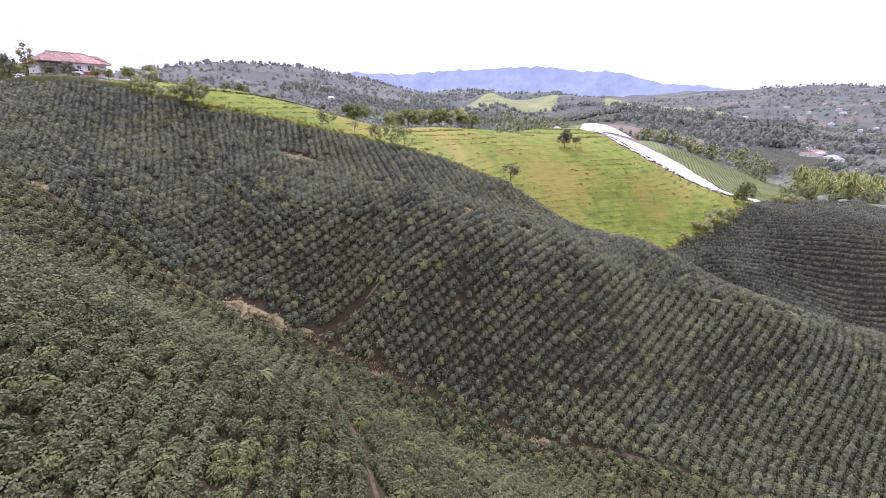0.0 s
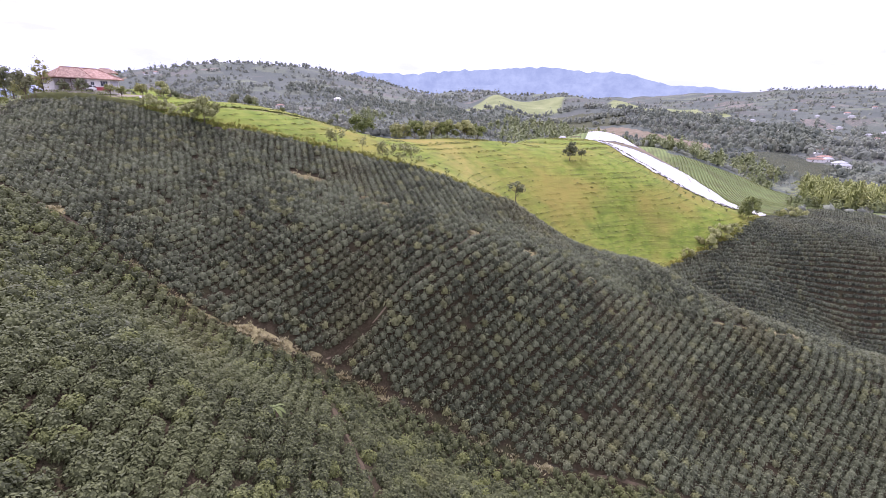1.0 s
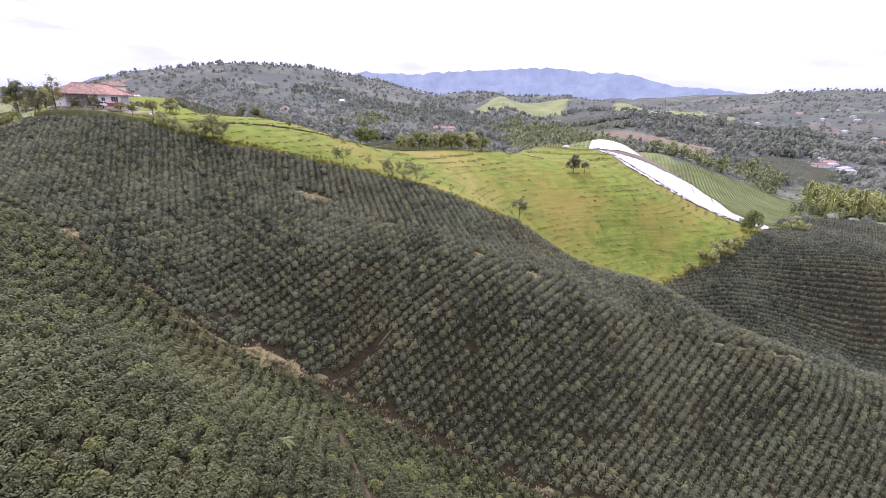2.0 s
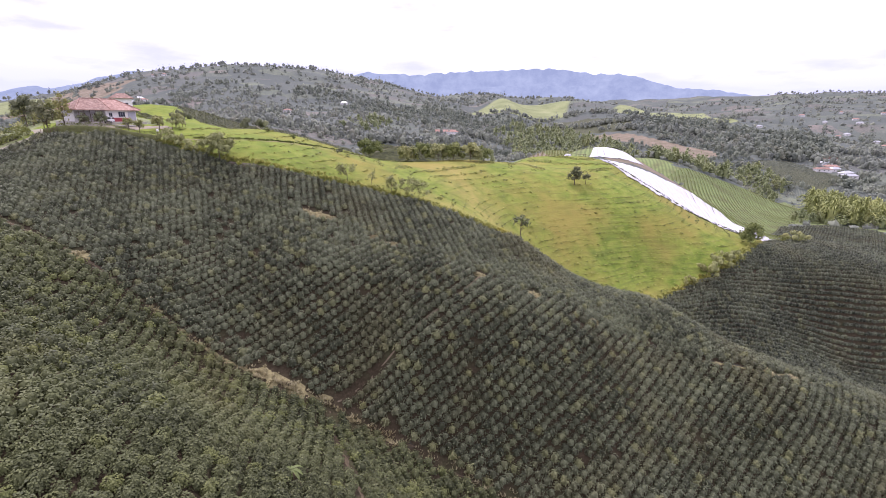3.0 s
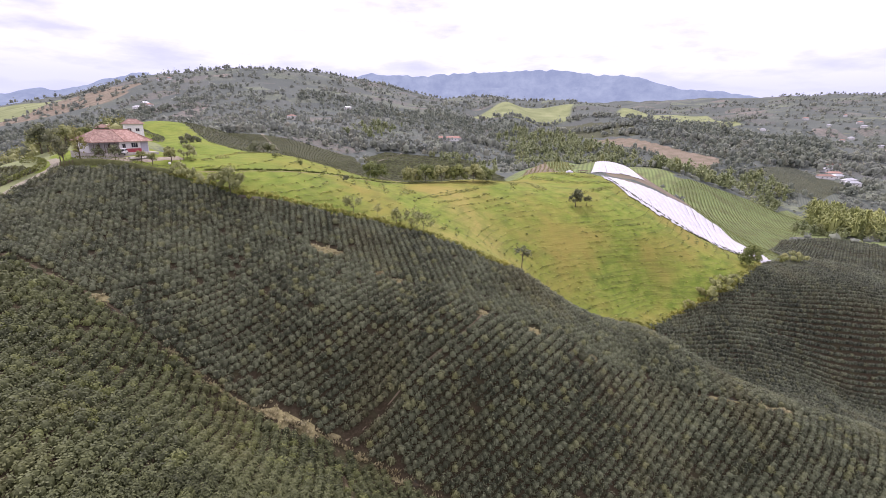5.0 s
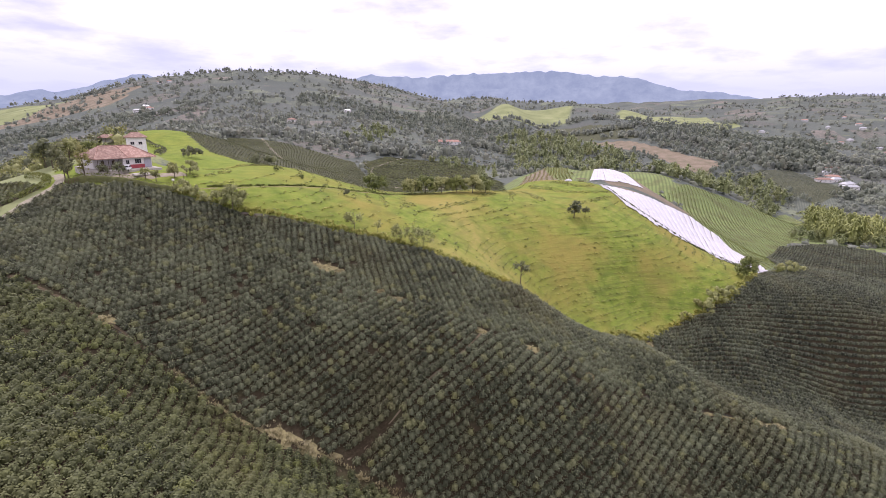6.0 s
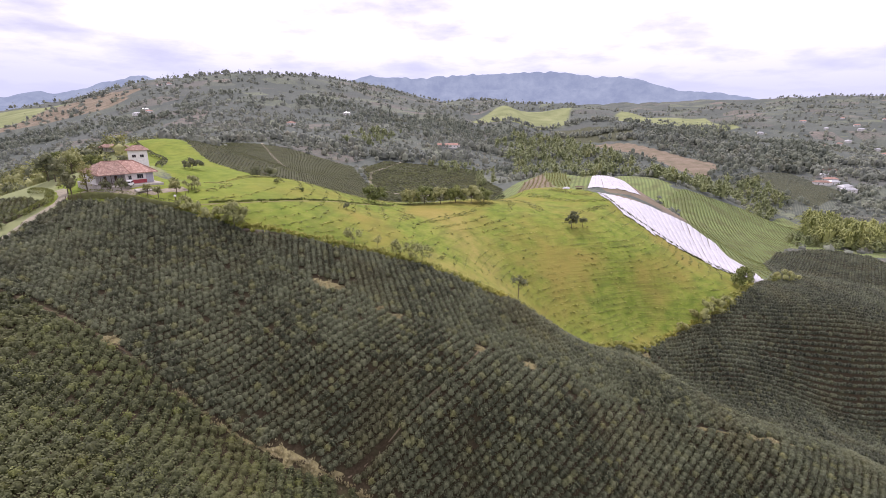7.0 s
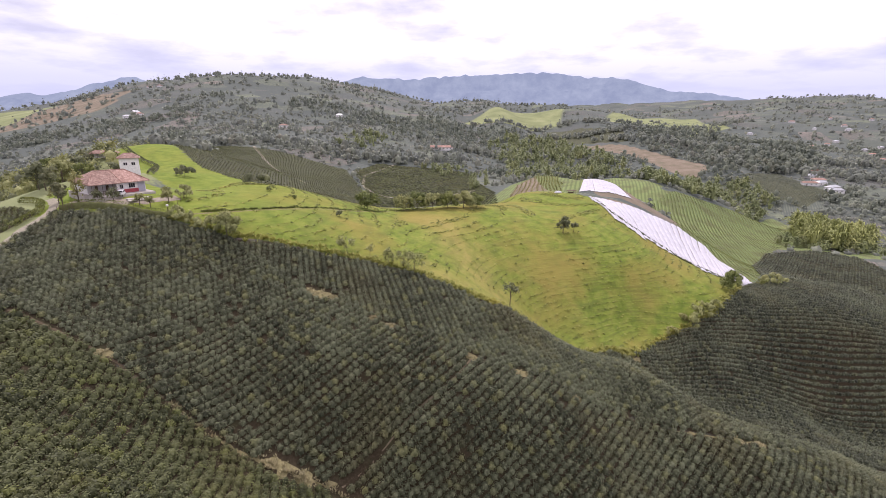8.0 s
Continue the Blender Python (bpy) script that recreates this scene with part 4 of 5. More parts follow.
# ---- distant woods ----
def wood_shape(seed, tall, wide, leaves, size):
    rg = np.random.default_rng(seed)
    V, F, _ = crown_quads(rg, (0, 0, tall * 0.56), (wide, wide, tall * 0.46), 9, leaves, size, 0.3)
    cv, cf = dome(wide * 0.7, tall * 0.4, tall * 0.46, 2, 5)
    return np.r_[V, cv], np.r_[F, cf + len(V)]


rng = np.random.default_rng(77)
wood = [wood_shape(s, rng.uniform(8, 13), rng.uniform(3.4, 5.8), 13, 3.0) for s in range(8)]


def scatter(count, x0, x1, y0, y1, keep, rng, size=(0.7, 1.3)):
    x, y = rng.uniform(x0, x1, count * 6), rng.uniform(y0, y1, count * 6)
    ok = keep(x, y)
    x, y = x[ok][:count], y[ok][:count]
    n = len(x)
    return x, y, height(x, y) - 0.4, rng.uniform(*size, n), rng.random(n) * 6.283, rng.random(n)


def open_land(x, y):
    out = np.zeros(len(x), bool)
    for poly in [PASTURE, CROP_FIELD, STRIPE_FIELD, GREEN_BEDS, TILLED, NORTH_BROW, BROWN_FIELD, KNOLL_FIELD, EAST_FIELD, GREEN_STRIP, *FAR_ROWS, *MEADOWS, *DARK_FIELDS]:
        out |= inside(x, y, poly)
    return out


def thickets(freq, level):
    return lambda x, y: (ripple(x / freq + 5, y / freq) + 0.5 * ripple(x / freq * 2.7, y / freq * 2.7) > level) & ~open_land(x, y) & (abs(x) < y * 1.15 + 60)


stuff("woodland", plant_out(wood, *scatter(2000, -1000, 1100, 420, 1150, thickets(60, 0.0), rng, (0.4, 1.05)), rng), HAZY_WOOD_LEAF, "mixed trees scattered over the valley", "woodland")
stuff("woodland", plant_out(wood, *scatter(2300, -1000, 1100, 420, 1250, thickets(150, 0.17), rng, (0.5, 1.2)), rng), HAZY_DEEP_LEAF, "dense dark woods in the hollows of the valley", "woodland")
stuff("woodland", plant_out(wood, *scatter(1900, -2000, 2500, 1100, 2700, thickets(110, -0.02), rng, (0.8, 1.6)), rng), HAZY_WOOD_LEAF, "distant trees over the farmed hills", "woodland")
wood_near = [wood_shape(30 + s, rng.uniform(7, 11), rng.uniform(3.0, 5.0), 64, 1.5) for s in range(6)]
for leaf_kind, seen in ((TREE_LEAF, 260), (OLIVE_LEAF, 260)):
    stuff("woodland", plant_out(wood_near, *scatter(seen, -420, -150, 190, 520, lambda x, y: ~open_land(x, y) & (x < -150 - (y - 190) * 0.35) & (abs(x) < y * 1.2), rng, (0.5, 1.05)), rng), leaf_kind, "mixed trees on the slope behind the farmhouse", "woodland")


def scrub_shape(seed):
    rg = np.random.default_rng(seed)
    V, F = dome(3.2, 2.6, 0.8, 2, 6)
    V = V * (1 + rg.normal(0, 0.2, len(V)))[:, None]
    along = unit(rg.normal(0, 1, (5, 3)) + np.array([0, 0, 0.4])) * 2.2
    L = leaf_quads(unit(along) * np.array([2.6, 2.6, 2.4]) + np.array([0, 0, 0.8]), along, np.full(5, 0.9), unit(rg.normal(0, 1, (5, 3)) + np.array([0, 0, 1]))).reshape(-1, 3)
    return np.r_[V, L], np.r_[F, np.arange(20).reshape(-1, 4) + len(V)]


scrub = [scrub_shape(s) for s in range(6)]
stuff("scrub", plant_out(scrub, *scatter(3600, -900, 1000, 330, 1000, thickets(45, -0.22), rng, (0.5, 1.3)), rng), HAZY_WOOD_LEAF, "low scrub and bushes over the valley, greyed by painted haze", "scrub")
stuff("scrub", plant_out(scrub, *scatter(1700, -1900, 2200, 1000, 2400, thickets(80, -0.22), rng, (0.9, 2.2)), rng), HAZY_WOOD_LEAF, "distant scrub over the farmed hills", "scrub")


def belt(line, count, wide, rng, size=(0.8, 1.5)):
    P = np.array(line, float)
    seg = np.r_[0, np.cumsum(np.hypot(*np.diff(P, axis=0).T))]
    s = rng.random(count) * seg[-1]
    x, y = np.interp(s, seg, P[:, 0]) + rng.normal(0, wide, count), np.interp(s, seg, P[:, 1]) + rng.normal(0, wide, count)
    return x, y, height(x, y) - 0.4, rng.uniform(*size, count), rng.random(count) * 6.283, rng.random(count)


for line, n, wide in (([(330, 1090), (420, 1010), (560, 900), (700, 860), (860, 900)], 260, 14), ([(450, 850), (560, 800), (700, 740)], 150, 16), ([(230, 1160), (330, 1150), (430, 1130)], 90, 8), ([(60, 1290), (300, 1310), (420, 1280)], 90, 6), ([(-40, 800), (60, 830), (180, 860)], 110, 14), ([(-330, 640), (-200, 640), (-90, 620), (20, 640)], 150, 16), ([(-420, 470), (-300, 480), (-230, 400)], 120, 12), ([(620, 1500), (900, 1600), (1100, 1800)], 120, 16), ([(-1050, 1420), (-1150, 1480), (-1250, 1500)], 40, 8)):
    stuff("tree_belt", plant_out(wood, *belt(line, n, wide, rng), rng), HAZY_WOOD_LEAF, "belt of tall dark trees between distant fields", "woodland")


# ---- bamboo ----
def plume(seed, n=22, m=60, fat=1.0):
    """A bamboo clump: canes that rise from one root, arch over and hang in feathered plumes."""
    rg = np.random.default_rng(seed)
    VV, FF = [], []
    for k in range(n):
        a, reach, top = k * 2.4 + rg.normal(0, 0.3), rg.uniform(0.5, 3.6), 0.0
        top = 10.0 - 1.25 * reach - 3.5 * rg.random() ** 2
        out, side = np.array([math.cos(a), math.sin(a), 0]), np.array([-math.sin(a), math.cos(a), 0])
        path = [out * reach * f + np.array([0, 0, top * g]) for f, g in ((0.3, 0.55), (0.7, 0.92), (1.05, 0.98), (1.4, 0.84))]
        start = sum(len(v) for v in VV)
        rows = []
        for q, w in zip(path, (0.15 * fat, 0.42 * fat, 0.4 * fat, 0.05)):
            rows += [q - side * w - np.array([0, 0, 0.5 * w]), q + rg.normal(0, 0.1, 3), q + side * w - np.array([0, 0, 0.5 * w])]
        i = (np.arange(3)[:, None] * 3 + np.arange(2)[None]).ravel() + start
        VV.append(np.array(rows))
        FF.append(np.c_[i, i + 1, i + 4, i + 3])
    base = sum(len(v) for v in VV)
    pick = rg.integers(0, n, m)
    spot = np.array([VV[p][rg.integers(2, 12)] for p in pick])
    al = unit(rg.normal(0, 0.8, (m, 3)) + spot * np.array([0.25, 0.25, 0]) + np.array([0, 0, -0.3])) * rg.uniform(0.9, 1.7, m)[:, None] * fat
    VV.append(leaf_quads(spot, al, rg.uniform(0.2, 0.36, m) * fat, unit(rg.normal(0, 0.4, (m, 3)) + np.array([0, 0, 1.0]))).reshape(-1, 3))
    FF.append(np.arange(m * 4).reshape(-1, 4) + base)
    cv, cf = dome(1.9, 3.2, 3.0, 2, 6)
    FF.append(cf + base + m * 4)
    VV.append(cv * (1 + rg.normal(0, 0.1, len(cv)))[:, None])
    return np.concatenate(VV), np.concatenate(FF)


def grove(poly, count, label, seed, size=(0.7, 1.15), material=None, fade=22, kinds=None):
    rg = np.random.default_rng(seed)
    P = np.array(poly, float)
    data = scatter(count, *[f(P[:, i]) for i in (0, 1) for f in (np.min, np.max)], lambda x, y: inside(x, y, poly) & (rg.random(len(x)) < off_line(x, y, poly + poly[:1]) / fade + 0.12), rg, size)
    return stuff("bamboo_grove", plant_out(kinds or [plume(s) for s in range(7)], *data, rg), material or BAMBOO_LEAF, label, "bamboo")


LUSH_BAMBOO = leafy("lush_bamboo_leaves", (0.135, 0.155, 0.048), (0.3, 0.325, 0.105), (0.45, 0.465, 0.165), 0.5, 0.3)
lush = [plume(30 + s, 60, 420, 0.42) for s in range(5)]
grove([(292, 352), (300, 392), (322, 428), (362, 432), (380, 402), (352, 366), (322, 350)], 80, "tall yellow-green bamboo with arching plumes", 1, (1.4, 2.8), LUSH_BAMBOO, 7, lush)
grove([(205, 440), (262, 446), (300, 470), (385, 545), (440, 600), (440, 690), (360, 690), (262, 610), (190, 530)], 300, "belt of pale green bamboo beyond the crop field", 2, (0.8, 2.0))
grove([(60, 500), (110, 480), (190, 510), (262, 600), (350, 680), (350, 740), (200, 760), (80, 700)], 260, "bamboo grove in the valley", 3, (0.8, 2.0))
grove([(75, 720), (200, 780), (330, 760), (330, 870), (300, 1000), (290, 1070), (200, 1110), (80, 1040)], 230, "pale green bamboo on the far side of the valley", 6, (0.8, 2.6), None, 60)
grove([(-180, 690), (-133, 655), (-90, 700), (-95, 850), (-150, 855)], 45, "bamboo on the hillside across the valley", 7, (0.7, 1.8), None, 60)
grove([(262, 362), (300, 405), (318, 395), (400, 400), (345, 340), (300, 335), (285, 350)], 70, "dark green thicket at the edge of the knoll", 4, (0.5, 1.2))
grove([(10, 400), (45, 450), (60, 600), (-10, 620), (-60, 590), (15, 480)], 60, "scattered bamboo in the valley", 5, (0.5, 1.1))
WOODS = [[(415, 1066), (587, 1286), (858, 1532), (640, 1020), (520, 800), (464, 829), (459, 998)], [(555, 884), (826, 1173), (730, 918), (614, 794), (500, 765)]]
for poly in WOODS:
    P = np.array(poly, float)
    data = scatter(260, *[f(P[:, i]) for i in (0, 1) for f in (np.min, np.max)], lambda x, y: inside(x, y, poly) & (ripple(x / 40, y / 40) > -0.2), rng, (0.7, 1.9))
    stuff("woodland", plant_out(wood, *data, rng), HAZY_DEEP_LEAF, "tall dark trees between the valley fields", "woodland")

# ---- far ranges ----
# the far air's haze is painted in: these ridges glow blue-grey by themselves
HAZE = bpy.data.materials.new("far_range_haze_glow")
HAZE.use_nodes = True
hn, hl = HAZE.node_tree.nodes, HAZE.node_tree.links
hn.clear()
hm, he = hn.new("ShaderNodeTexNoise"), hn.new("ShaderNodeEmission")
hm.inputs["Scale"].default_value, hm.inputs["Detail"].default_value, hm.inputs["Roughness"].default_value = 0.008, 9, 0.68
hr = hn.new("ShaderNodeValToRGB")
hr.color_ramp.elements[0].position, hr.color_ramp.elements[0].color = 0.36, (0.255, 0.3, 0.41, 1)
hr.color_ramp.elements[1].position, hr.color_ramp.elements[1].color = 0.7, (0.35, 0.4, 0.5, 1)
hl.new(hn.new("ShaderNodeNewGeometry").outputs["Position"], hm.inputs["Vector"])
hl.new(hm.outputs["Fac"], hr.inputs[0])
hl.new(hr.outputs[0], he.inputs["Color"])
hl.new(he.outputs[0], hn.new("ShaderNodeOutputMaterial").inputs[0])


def range_of_hills(name, line, far, label):
    """A distant ridge: its crest by bearing (degrees to the right) and height (degrees), sloping down to the front."""
    b = np.linspace(line[0][0], line[-1][0], 260)
    e = np.interp(b, [p[0] for p in line], [p[1] for p in line])
    for _ in range(3):
        e[1:-1] = (e[:-2] + e[1:-1] + e[2:]) / 3
    e += 0.12 * ripple(b * 1.1, b * 0 + 3) + 0.06 * ripple(b * 3.7, b * 0 + 9)
    rows = []
    for f, k in ((1.0, 1.0), (0.985, 0.72), (0.96, 0.42), (0.93, 0.1), (0.9, -0.5)):
        d = far * f * (1 + 0.01 * ripple(b * 0.9, b * 0 + f * 40))
        rows.append(np.c_[np.sin(np.radians(b)) * d, np.cos(np.radians(b)) * d, 20 + np.tan(np.radians(e * k)) * far * (1 + 0.05 * ripple(b * 1.7, b * 0 + f * 77))])
    V = np.concatenate(rows)
    n = len(b)
    i = (np.arange(4)[:, None] * n + np.arange(n - 1)[None]).ravel()
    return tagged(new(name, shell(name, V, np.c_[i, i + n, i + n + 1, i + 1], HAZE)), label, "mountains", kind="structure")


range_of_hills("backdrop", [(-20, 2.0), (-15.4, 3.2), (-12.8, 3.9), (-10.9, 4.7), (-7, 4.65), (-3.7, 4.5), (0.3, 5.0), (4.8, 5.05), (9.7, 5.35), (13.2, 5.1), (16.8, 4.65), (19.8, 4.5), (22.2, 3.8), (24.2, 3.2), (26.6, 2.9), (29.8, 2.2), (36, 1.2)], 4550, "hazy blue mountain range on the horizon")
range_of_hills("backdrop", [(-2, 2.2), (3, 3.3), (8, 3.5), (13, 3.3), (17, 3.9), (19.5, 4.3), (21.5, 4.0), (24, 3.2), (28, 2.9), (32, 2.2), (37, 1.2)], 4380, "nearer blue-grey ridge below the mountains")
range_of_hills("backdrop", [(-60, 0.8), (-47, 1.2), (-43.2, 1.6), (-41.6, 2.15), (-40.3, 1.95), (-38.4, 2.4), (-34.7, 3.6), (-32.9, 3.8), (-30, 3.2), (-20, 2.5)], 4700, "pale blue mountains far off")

# ---- pasture tussocks, lying along the cattle terraces ----
def tuft(seed, blades, size):
    rg = np.random.default_rng(seed)
    a = rg.random(blades) * 6.283
    base = np.c_[np.cos(a), np.sin(a), np.zeros(blades)] * (0.3 * size * rg.random(blades))[:, None]
    al = np.c_[np.cos(a) * 0.6, np.sin(a) * 0.6, rg.uniform(0.5, 1.0, blades)] * size
    V = leaf_quads(base, al, np.full(blades, 0.22 * size), unit(np.c_[np.cos(a), np.sin(a), np.full(blades, 0.8)]))
    return V.reshape(-1, 3), np.arange(blades * 4).reshape(-1, 4)


rng = np.random.default_rng(91)
tufts = [tuft(s, 7, 0.55) for s in range(5)]
gx, gy = rng.uniform(-95, 140, 60000), rng.uniform(125, 290, 60000)
ok = inside(gx, gy, PASTURE) & (off_line(gx, gy, FRONT_EDGE) > 1)
gx, gy = gx[ok], gy[ok]
gz = height(gx, gy)
terrace = np.sin(gz * 4.2 + 2.5 * ripple(gx / 14, gy / 14))
patchy = ripple(gx / 22 + 9, gy / 16) + 0.5 * ripple(gx / 7, gy / 6)
ok = (1.3 * terrace + 1.5 * patchy + rng.normal(0, 0.35, len(gx)) > 0.85)
gx, gy, gz = [a[ok][:12000] for a in (gx, gy, gz)]
lime = rng.random(len(gx)) < 0.55
for part_of, leaf_kind, said in ((lime, GRASS_LEAF, "coarse yellow-green grass tussocks over the grazed hillside"), (~lime, SHRUB_LEAF, "darker green tussocks and weeds over the grazed hillside")):
    tx, ty, tz = gx[part_of], gy[part_of], gz[part_of]
    n = len(tx)
    stuff("grass_tussocks", plant_out(tufts, tx, ty, tz - 0.05, rng.uniform(0.5, 1.55, n), rng.random(n) * 6.283, rng.random(n), rng, np.full(n, 0.6)), leaf_kind, said, "grass")
rough_x, rough_y = [], []
for (ax, ay), (bx, by) in zip(FRONT_EDGE + EAST_EDGE, (FRONT_EDGE + EAST_EDGE)[1:]):
    s = rng.random(70)
    rough_x.append(ax + (bx - ax) * s + rng.normal(0, 0.8, 70)), rough_y.append(ay + (by - ay) * s + rng.normal(0.6, 0.8, 70))
ex, ey = np.concatenate(rough_x), np.concatenate(rough_y)
stuff("edge_weeds", plant_out([tuft(s, 9, 1.0) for s in range(5)], ex, ey, height(ex, ey) - 0.05, rng.uniform(0.6, 1.4, len(ex)), rng.random(len(ex)) * 6.283, rng.random(len(ex)), rng), GRASS_LEAF, "tall rough weeds along the field edge", "weeds")

dark_x, dark_y = [], []
for (ax, ay), (bx, by) in zip(TARP_WEST, TARP_WEST[1:]):
    s = rng.random(130)
    dark_x.append(ax + (bx - ax) * s + rng.normal(0.1, 0.35, 130)), dark_y.append(ay + (by - ay) * s + rng.normal(0.1, 0.35, 130))
ex, ey = np.concatenate(dark_x), np.concatenate(dark_y)
stuff("edge_weeds", plant_out([tuft(s, 7, 0.9) for s in range(4)], ex, ey, height(ex, ey) - 0.05, rng.uniform(0.5, 1.3, len(ex)), rng.random(len(ex)) * 6.283, rng.random(len(ex)), rng), TREE_LEAF, "dark weeds along the edge of the plastic sheeting", "weeds")
# tufts added to draw the dark shadow line along the path's upper edge
bank_x, bank_y = [], []
for (ax, ay), (bx, by) in zip(PASTURE_PATH[1:], PASTURE_PATH[2:]):
    s = rng.random(80)
    bank_x.append(ax + (bx - ax) * s + rng.normal(-0.9, 0.3, 80)), bank_y.append(ay + (by - ay) * s + rng.normal(1.0, 0.3, 80))
ex, ey = np.concatenate(bank_x), np.concatenate(bank_y)
stuff("edge_weeds", plant_out([tuft(s, 8, 0.9) for s in range(4)], ex, ey, height(ex, ey) - 0.05, rng.uniform(0.35, 0.9, len(ex)), rng.random(len(ex)) * 6.283, rng.random(len(ex)), rng), SHRUB_LEAF, "dark tufts added for the shadow edge above the pasture path", "weeds")
gully_x, gully_y = [], []
for (ax, ay), (bx, by) in zip(GULLY[4:10], GULLY[5:11]):
    s = rng.random(45)
    gully_x.append(ax + (bx - ax) * s + rng.normal(0, 0.45, 45)), gully_y.append(ay + (by - ay) * s + rng.normal(-0.1, 0.5, 45))
for bx, by, br in BARE_SPOTS[:20]:
    gully_x.append(bx + rng.normal(0, br * 0.45, 9)), gully_y.append(by + rng.normal(0, br * 0.35, 9))
ex, ey = np.concatenate(gully_x), np.concatenate(gully_y)
stuff("edge_weeds", plant_out([tuft(s, 7, 0.7) for s in range(4)], ex, ey, height(ex, ey), rng.uniform(0.5, 1.2, len(ex)), rng.random(len(ex)) * 6.283, rng.random(len(ex)), rng), PALE_STRAW, "dry grass growing over bare ground among the bushes", "weeds")

stripes = np.random.default_rng(14)
stuff("vegetable_rows", plant_out([tuft(s, 8, 1.3) for s in range(3)], *[a if k != 3 else a * 0.9 for k, a in enumerate(coffee(GREEN_BEDS, (0.2, 1.0), 2.2, 1.5, stripes))], stripes), OLIVE_LEAF, "green vegetable rows on a small tilled field", "crops")

stuff("crop_stakes", plant_out([tuft(s, 4, 1.3) for s in range(3)], *coffee(STRIPE_FIELD, (0.2, 1.0), 3.6, 1.0, stripes), stripes), PALE_STRAW, "rows of pale dry stalks on tilled ground", "crops")

crop_rows = np.random.default_rng(15)
stuff("crop_rows", plant_out([tuft(s, 5, 0.85) for s in range(3)], *coffee(CROP_FIELD, (0.3, 0.95), 3.0, 1.0, crop_rows), crop_rows), SHRUB_LEAF, "low green crop in slanting rows on the hillside", "crops")

# ---- buildings ----
WHITE_WALL = plain("whitewash", (0.74, 0.71, 0.69), 0.85, 0.2, scale=1.5, vary=0.18)
RED_BAND = plain("red_painted_plinth", (0.38, 0.08, 0.09), 0.75, 0.25, scale=1.5, vary=0.25)
GREY_PANEL = plain("grey_panel", (0.38, 0.37, 0.42), 0.6, 0.3, scale=2, vary=0.15)
CONCRETE = plain("worn_concrete", (0.46, 0.42, 0.38), 0.9, 0.2, scale=0.8, vary=0.25)
TIMBER = plain("dark_timber", (0.13, 0.08, 0.055), 0.8, 0.2, scale=4, vary=0.35)
DARK_GLASS = plain("dark_window_glass", (0.02, 0.022, 0.028), 0.12, 0.6, scale=1, vary=0.1)
MOSSY = plain("mossy_wall", (0.12, 0.125, 0.05), 0.95, 0.1, scale=0.9, vary=0.4, bump=0.5)
CAR_PAINT = plain("white_car_paint", (0.78, 0.77, 0.78), 0.25, 0.5, scale=1, vary=0.05)
TYRE = plain("black_rubber", (0.02, 0.02, 0.02), 0.85, 0.2, scale=5, vary=0.2)
METAL_ROOF = plain("grey_metal_sheet", (0.45, 0.45, 0.47), 0.45, 0.4, 0.3, scale=0.6, vary=0.25)


def tiles(name, colour, pale):
    k = Nodes(name, 0.85, 0.2)
    c = k.ramp(k.noise(1.1, 6, 0.7, k.obj), [(0.3, tuple(v * 0.55 for v in colour)), (0.5, colour), (0.72, pale)])
    c = k.mix(k.ramp(k.noise(0.35, 4, 0.6, k.obj), [(0.48, 0.0), (0.66, 0.7)]), c, tuple(v * 0.6 for v in colour))
    t = k.n.new("ShaderNodeTexWave")
    k.l.new(k.obj, t.inputs["Vector"])
    t.inputs["Scale"].default_value = 1.6
    k.bump(t.outputs["Fac"], 0.7, 0.1)
    return k.done(c)


RED_TILES = tiles("red_clay_tiles", (0.42, 0.25, 0.2), (0.64, 0.48, 0.41))
OLD_TILES = tiles("weathered_clay_tiles", (0.32, 0.2, 0.16), (0.52, 0.38, 0.32))


def hip_roof(bm, x0, x1, y0, y1, eave, ridge, inset0, inset1, thick=0.18):
    """A hipped roof slab over a plan, its ridge along x; an inset of 0 makes a gable end."""
    ym = (y0 + y1) / 2
    low = [bm.verts.new(p) for p in ((x0, y0, eave), (x1, y0, eave), (x1, y1, eave), (x0, y1, eave))]
    under = [bm.verts.new((v.co.x, v.co.y, eave - thick)) for v in low]
    a, b = bm.verts.new((x0 + inset0, ym, ridge)), bm.verts.new((x1 - inset1, ym, ridge))
    for f in ((low[0], low[1], b, a), (low[1], low[2], b), (low[2], low[3], a, b), (low[3], low[0], a), under[::-1]):
        bm.faces.new(f)
    for k in range(4):
        bm.faces.new((under[k], under[(k + 1) % 4], low[(k + 1) % 4], low[k]))
    return bm


def window(parent, x, y, z, w, h, panes=2, facing=-1):
    """A window set into a front wall: frame with bars, and panes behind."""
    bm = bmesh.new()
    for s in (-1, 1):
        box(bm, (0.09, 0.1, h), (x + s * w / 2, y + facing * 0.03, z))
    for s in range(panes + 1):
        box(bm, (0.05, 0.08, h), (x - w / 2 + w * s / panes, y + facing * 0.03, z))
    for zz in (z - 0.06, z + h - 0.04):
        box(bm, (w + 0.2, 0.12, 0.09), (x, y + facing * 0.04, zz))
    frame_ob = part("window", bm, WHITE_WALL, parent, "white wooden window frame")
    part("pane", box(bmesh.new(), (w, 0.03, h), (x, y + facing * 0.012, z)), DARK_GLASS, frame_ob, "dark window glass")
    return frame_ob


def post(parent, x, y, z, h, r=0.09):
    return part("post", tube(bmesh.new(), [(x, y, z), (x, y, z + h)], [r, r * 0.9], 8), TIMBER, parent)


